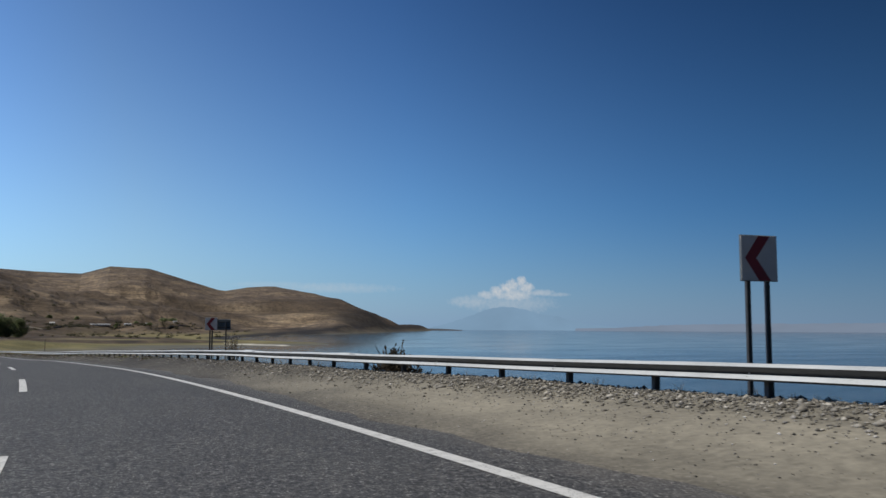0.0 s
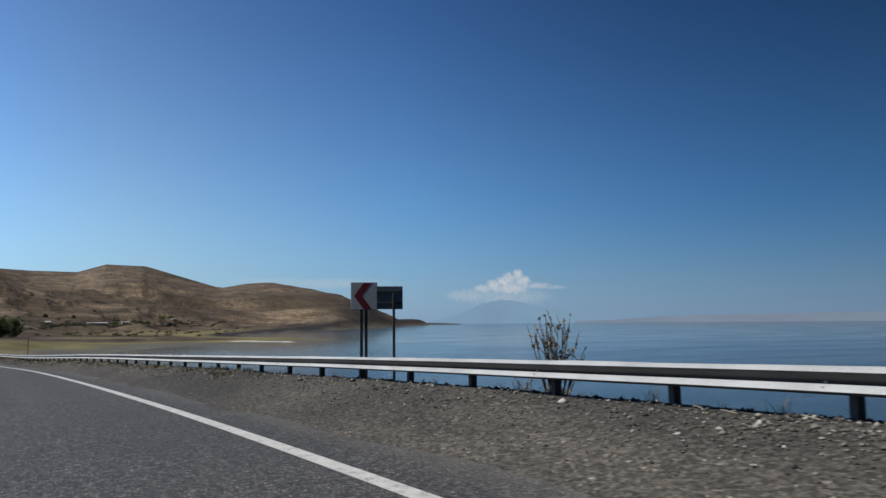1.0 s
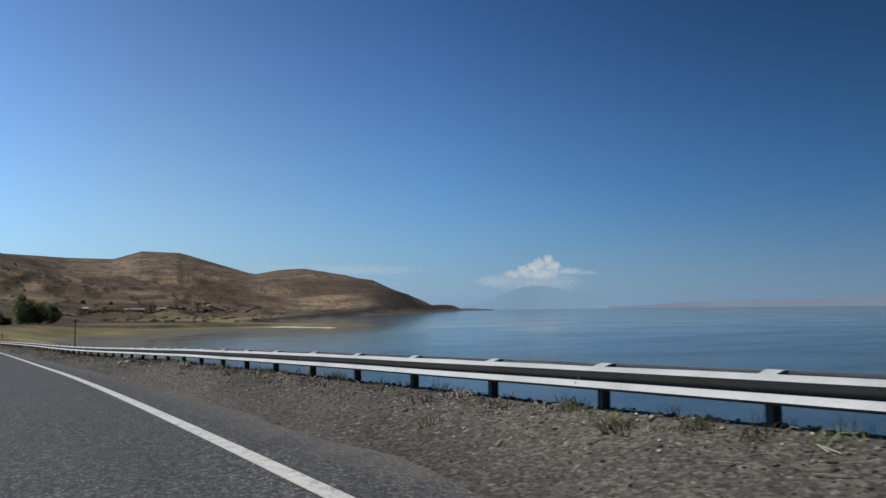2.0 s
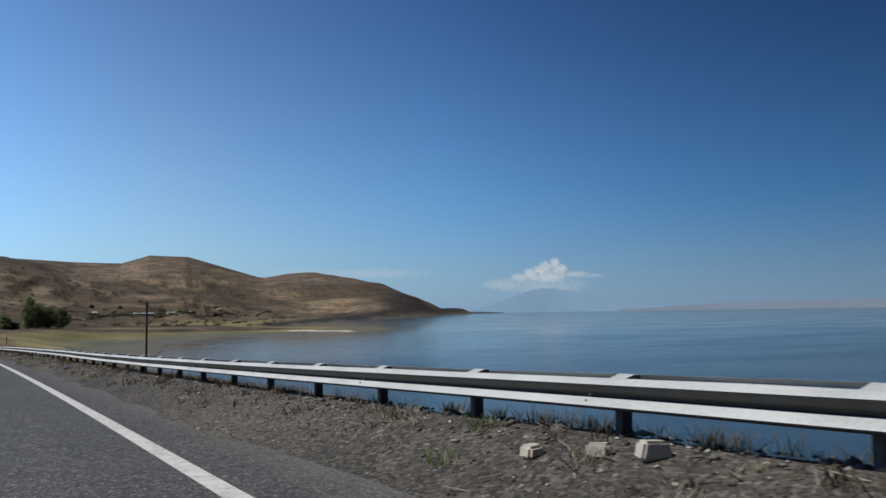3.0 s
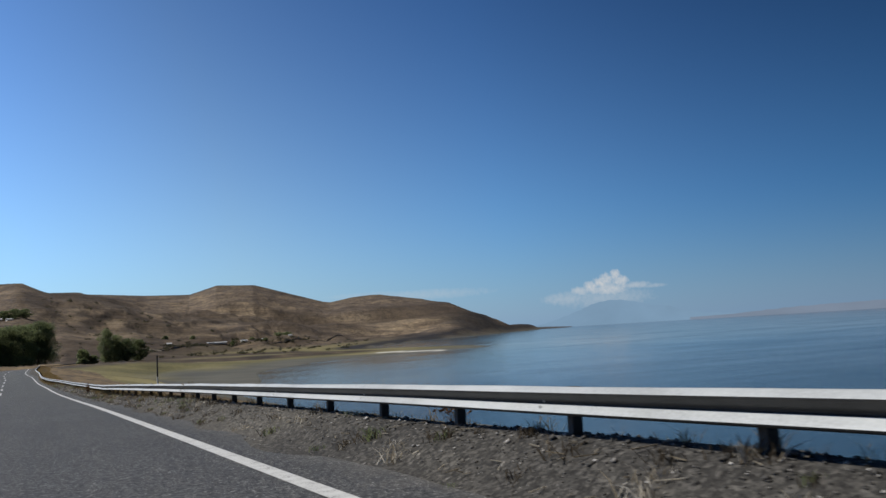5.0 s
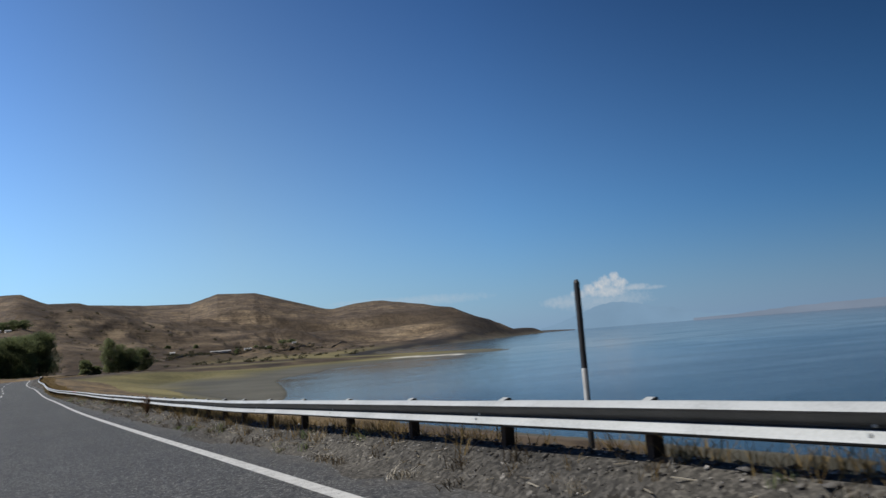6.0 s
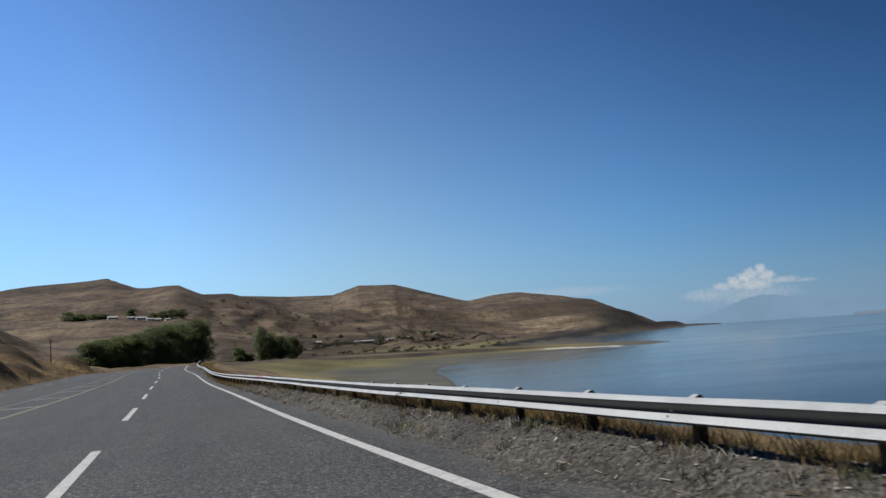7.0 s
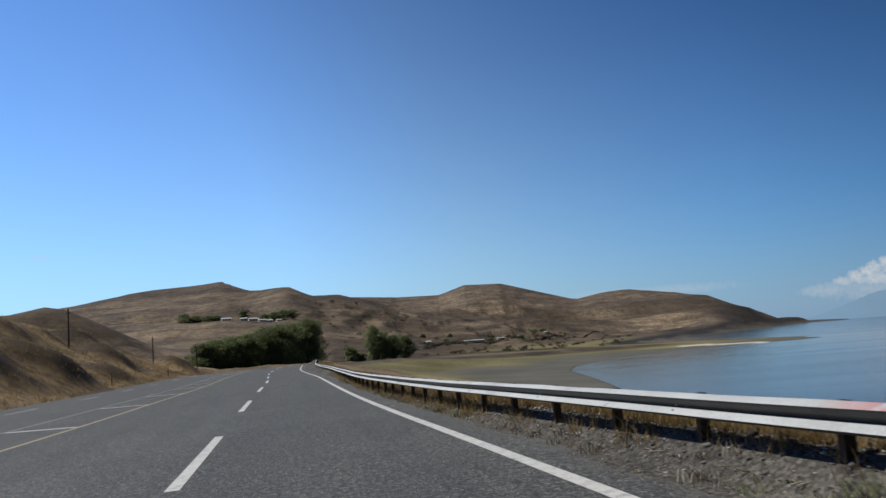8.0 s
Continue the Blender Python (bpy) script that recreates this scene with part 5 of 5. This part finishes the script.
rng = np.random.RandomState(31)
n_sh = 330
sh_az, sh_r = rng.uniform(-9, 13, n_sh), rng.uniform(700, 1500, n_sh) ** 1.0
hedge = rng.rand(n_sh) < 0.45
sh_az[hedge] = rng.uniform(-1.5, 9.5, int(hedge.sum()))
sh_r[hedge] = np.interp(sh_az[hedge], [-1.5, 2.7, 5.5, 9.5], [930, 1170, 1290, 1480]) + rng.normal(0, 30, int(hedge.sum()))
hx, hy = CX + sh_r * np.sin(np.radians(sh_az)), CY + sh_r * np.cos(np.radians(sh_az))
hz, _m = ground_height(hx, hy)
ok_ = shore_distance(hx, hy) > 25
per_ = 60
cen_ = np.repeat(np.stack([hx, hy, hz + 0.8], 1)[ok_], per_, axis=0)
siz_ = np.repeat(rng.uniform(0.7, 2.4, n_sh)[ok_], per_)
d_ = rng.normal(size=(len(cen_), 3)) * (1.5, 1.0, 0.6)
q_ = cen_ + d_ * siz_[:, None] * 0.6
a_ = rng.normal(size=(len(cen_), 3)) * siz_[:, None] * 0.28
b_ = rng.normal(size=(len(cen_), 3)) * siz_[:, None] * 0.28
mv = np.stack([q_ - a_, q_ + b_, q_ + a_], 1).reshape(-1, 3)
tagged(new("far_shrubs", mesh_np("far_shrubs", mv, np.arange(len(mv)).reshape(-1, 3), M_SHRUB)), "dark shrubs scattered over the dry fields", "shrubs", kind="stuff")


# ---------------------------------------------------------------- buildings far off
def house(x, y, lx, ly, wall, roof, turn, label, windows=3, group="village houses"):
    """A low house with gabled roof, windows and door."""
    lx, ly, wall, roof = lx * 0.85, ly * 0.8, wall * 0.75, roof * 0.6
    z = float(ground_height(np.array([x]), np.array([y]))[0][0])
    top = new("house")
    top.matrix_world = Matrix.Translation((x, y, z - 0.3)) @ Matrix.Rotation(turn, 4, "Z")
    body = part("wall", box("wall", lx, ly, wall + 0.3, M_PLASTER, 0, 0.05), top)
    e = 0.5
    v = [(-lx / 2 - e, -ly / 2 - e, wall + 0.32), (lx / 2 + e, -ly / 2 - e, wall + 0.32), (lx / 2 + e, ly / 2 + e, wall + 0.32), (-lx / 2 - e, ly / 2 + e, wall + 0.32),
         (-lx / 2 - e, 0, wall + roof + 0.3), (lx / 2 + e, 0, wall + roof + 0.3)]
    part("roof", mesh_of("roof", v, [(0, 1, 5, 4), (2, 3, 4, 5), (1, 2, 5), (3, 0, 4), (0, 3, 2, 1)], M_ROOF), top, "pale sheet metal roof")
    for k in range(windows):
        part("window", box("window", 1.0, 0.1, 0.9, M_GLASS, wall * 0.5, 0.02, (-lx / 2 + lx * (k + 0.7) / (windows + 0.4), -ly / 2 - 0.03)), body)
    part("door", box("door", 0.9, 0.1, 1.75, M_WOOD, 0.3, 0.02, (lx / 2 - 0.9, -ly / 2 - 0.03)), body)
    return tagged(top, label, "house", group)


for az, r, lx, ly, w, rf, tn in ((-14.35, 912, 13, 8, 3.0, 2.6, 0.1), (-13.2, 915, 9, 7, 2.8, 2.2, -0.2), (-12.6, 925, 12, 7, 3.0, 2.4, 0.15), (-12.0, 918, 10, 7, 2.8, 2.2, 0.3), (-11.5, 930, 8, 6, 2.8, 2.0, -0.1), (-14.8, 940, 8, 6, 2.6, 2.2, 0.2), (-12.3, 950, 9, 6, 3.0, 2.3, 0.0), (-10.9, 935, 7, 6, 2.6, 2.0, 0.4)):
    house(*bearing(az, r + 110), lx, ly, w, rf, tn - radians(az), "white house with a pale roof in the village")
house(*bearing(2.16, 1190), 38, 9, 2.6, 1.6, radians(-2), "long low barn with a pale roof", 8, "shore buildings")
house(*bearing(-0.86, 1032), 7, 6, 2.6, 2.2, radians(1), "small white shed on the far shore", 1, "shore buildings")
house(*bearing(4.09, 1228), 12, 7, 2.6, 1.6, 0.1, "low white farm building on the far shore", 2, "shore buildings")
house(*bearing(5.4, 1320), 8, 6, 2.6, 1.6, -0.1, "low white farm building on the far shore", 2, "shore buildings")
house(*bearing(7.2, 1400), 7, 6, 2.4, 1.6, 0.1, "low white farm building on the far shore", 2, "shore buildings")


# ---------------------------------------------------------------- a far road round the bay
def far_embankment(line, height, width):
    """A low road bank that follows the ground along bearings and ranges."""
    az = np.linspace(line[0][0], line[-1][0], 320)
    rg = np.interp(az, [q[0] for q in line], [q[1] for q in line])
    v, f = [], []
    for a, r in zip(az, rg):
        x, y = bearing(a, r)
        z = float(ground_height(np.array([x]), np.array([y]))[0][0])
        for dr, dz in ((-width, -2.0), (-width * 0.5, height), (width * 0.5, height), (width, -2.0)):
            x, y = bearing(a, r + dr)
            v.append((x, y, z + dz))
    for i in range(len(az) - 1):
        for j in range(3):
            q = i * 4 + j
            f.append((q, q + 4, q + 5, q + 1))
    return mesh_of("far_road", v, f, M_FAR_ROAD)


M_FAR_ROAD = plain("pale road bank", (0.24, 0.215, 0.18), 0.9, 0, 0.2, 0.2, 0.1)
tagged(new("far_road", far_embankment([(-2.6, 905), (-1.3, 905), (2.7, 1150), (5.5, 1270), (8.5, 1405), (10.8, 1560)], 0.7, 6)), "pale road bank round the far side of the bay", "road", kind="structure")

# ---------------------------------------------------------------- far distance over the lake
# far shore ridges glow; the haze over them is mixed into their colour
def haze_glow_material(name, col, strength=1.0):
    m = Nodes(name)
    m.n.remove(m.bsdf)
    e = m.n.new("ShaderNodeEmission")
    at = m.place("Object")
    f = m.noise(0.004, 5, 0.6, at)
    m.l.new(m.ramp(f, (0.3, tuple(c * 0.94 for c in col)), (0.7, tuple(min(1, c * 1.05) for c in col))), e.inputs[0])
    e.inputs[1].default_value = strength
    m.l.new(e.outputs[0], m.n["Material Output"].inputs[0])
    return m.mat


def far_range(name, profile, r, mat, label):
    """Hazy mountains on the far shore: a ridge between bearings with depth behind it."""
    az = np.linspace(profile[0][0], profile[-1][0], 120)
    el = np.interp(az, [p[0] for p in profile], [p[1] for p in profile])
    el = el + 0.03 * grid_noise(az * 40, az * 0, 9, 7) * (el > 0.05)
    v, f = [], []
    for a, e in zip(az, el):
        h = max(1.0, r * math.tan(radians(e)) + 12)
        for rr, hh in ((r - 150, -3), (r - 60, 0.55 * h), (r, h), (r + 80, -3)):
            x, y = bearing(a, rr)
            v.append((x, y, WATER + hh))
    for i in range(len(az) - 1):
        for j in range(3):
            q = i * 4 + j
            f.append((q, q + 4, q + 5, q + 1))
    ob = new(name, mesh_of(name, v, f, mat, True))
    return tagged(ob, label, "mountain", kind="structure")


M_HAZE_PEAK = haze_glow_material("volcano haze glow", (0.200, 0.315, 0.445))
M_HAZE_COAST = haze_glow_material("coast haze glow", (0.195, 0.245, 0.325))
M_FAR_LAND = plain("far low land", (0.05, 0.05, 0.05), 0.9)
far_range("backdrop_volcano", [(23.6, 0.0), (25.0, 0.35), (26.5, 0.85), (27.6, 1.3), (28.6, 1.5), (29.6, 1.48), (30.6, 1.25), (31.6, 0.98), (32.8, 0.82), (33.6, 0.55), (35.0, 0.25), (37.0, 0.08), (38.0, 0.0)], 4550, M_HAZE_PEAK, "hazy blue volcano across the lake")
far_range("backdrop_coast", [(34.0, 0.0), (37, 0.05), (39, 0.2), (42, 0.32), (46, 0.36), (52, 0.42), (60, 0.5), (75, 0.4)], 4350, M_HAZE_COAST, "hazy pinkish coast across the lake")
far_range("backdrop_spit", [(23.6, -0.05), (24.5, -0.06), (25.4, -0.1), (26.2, -0.145)], 3700, M_FAR_LAND, "low dark headland far over the lake")
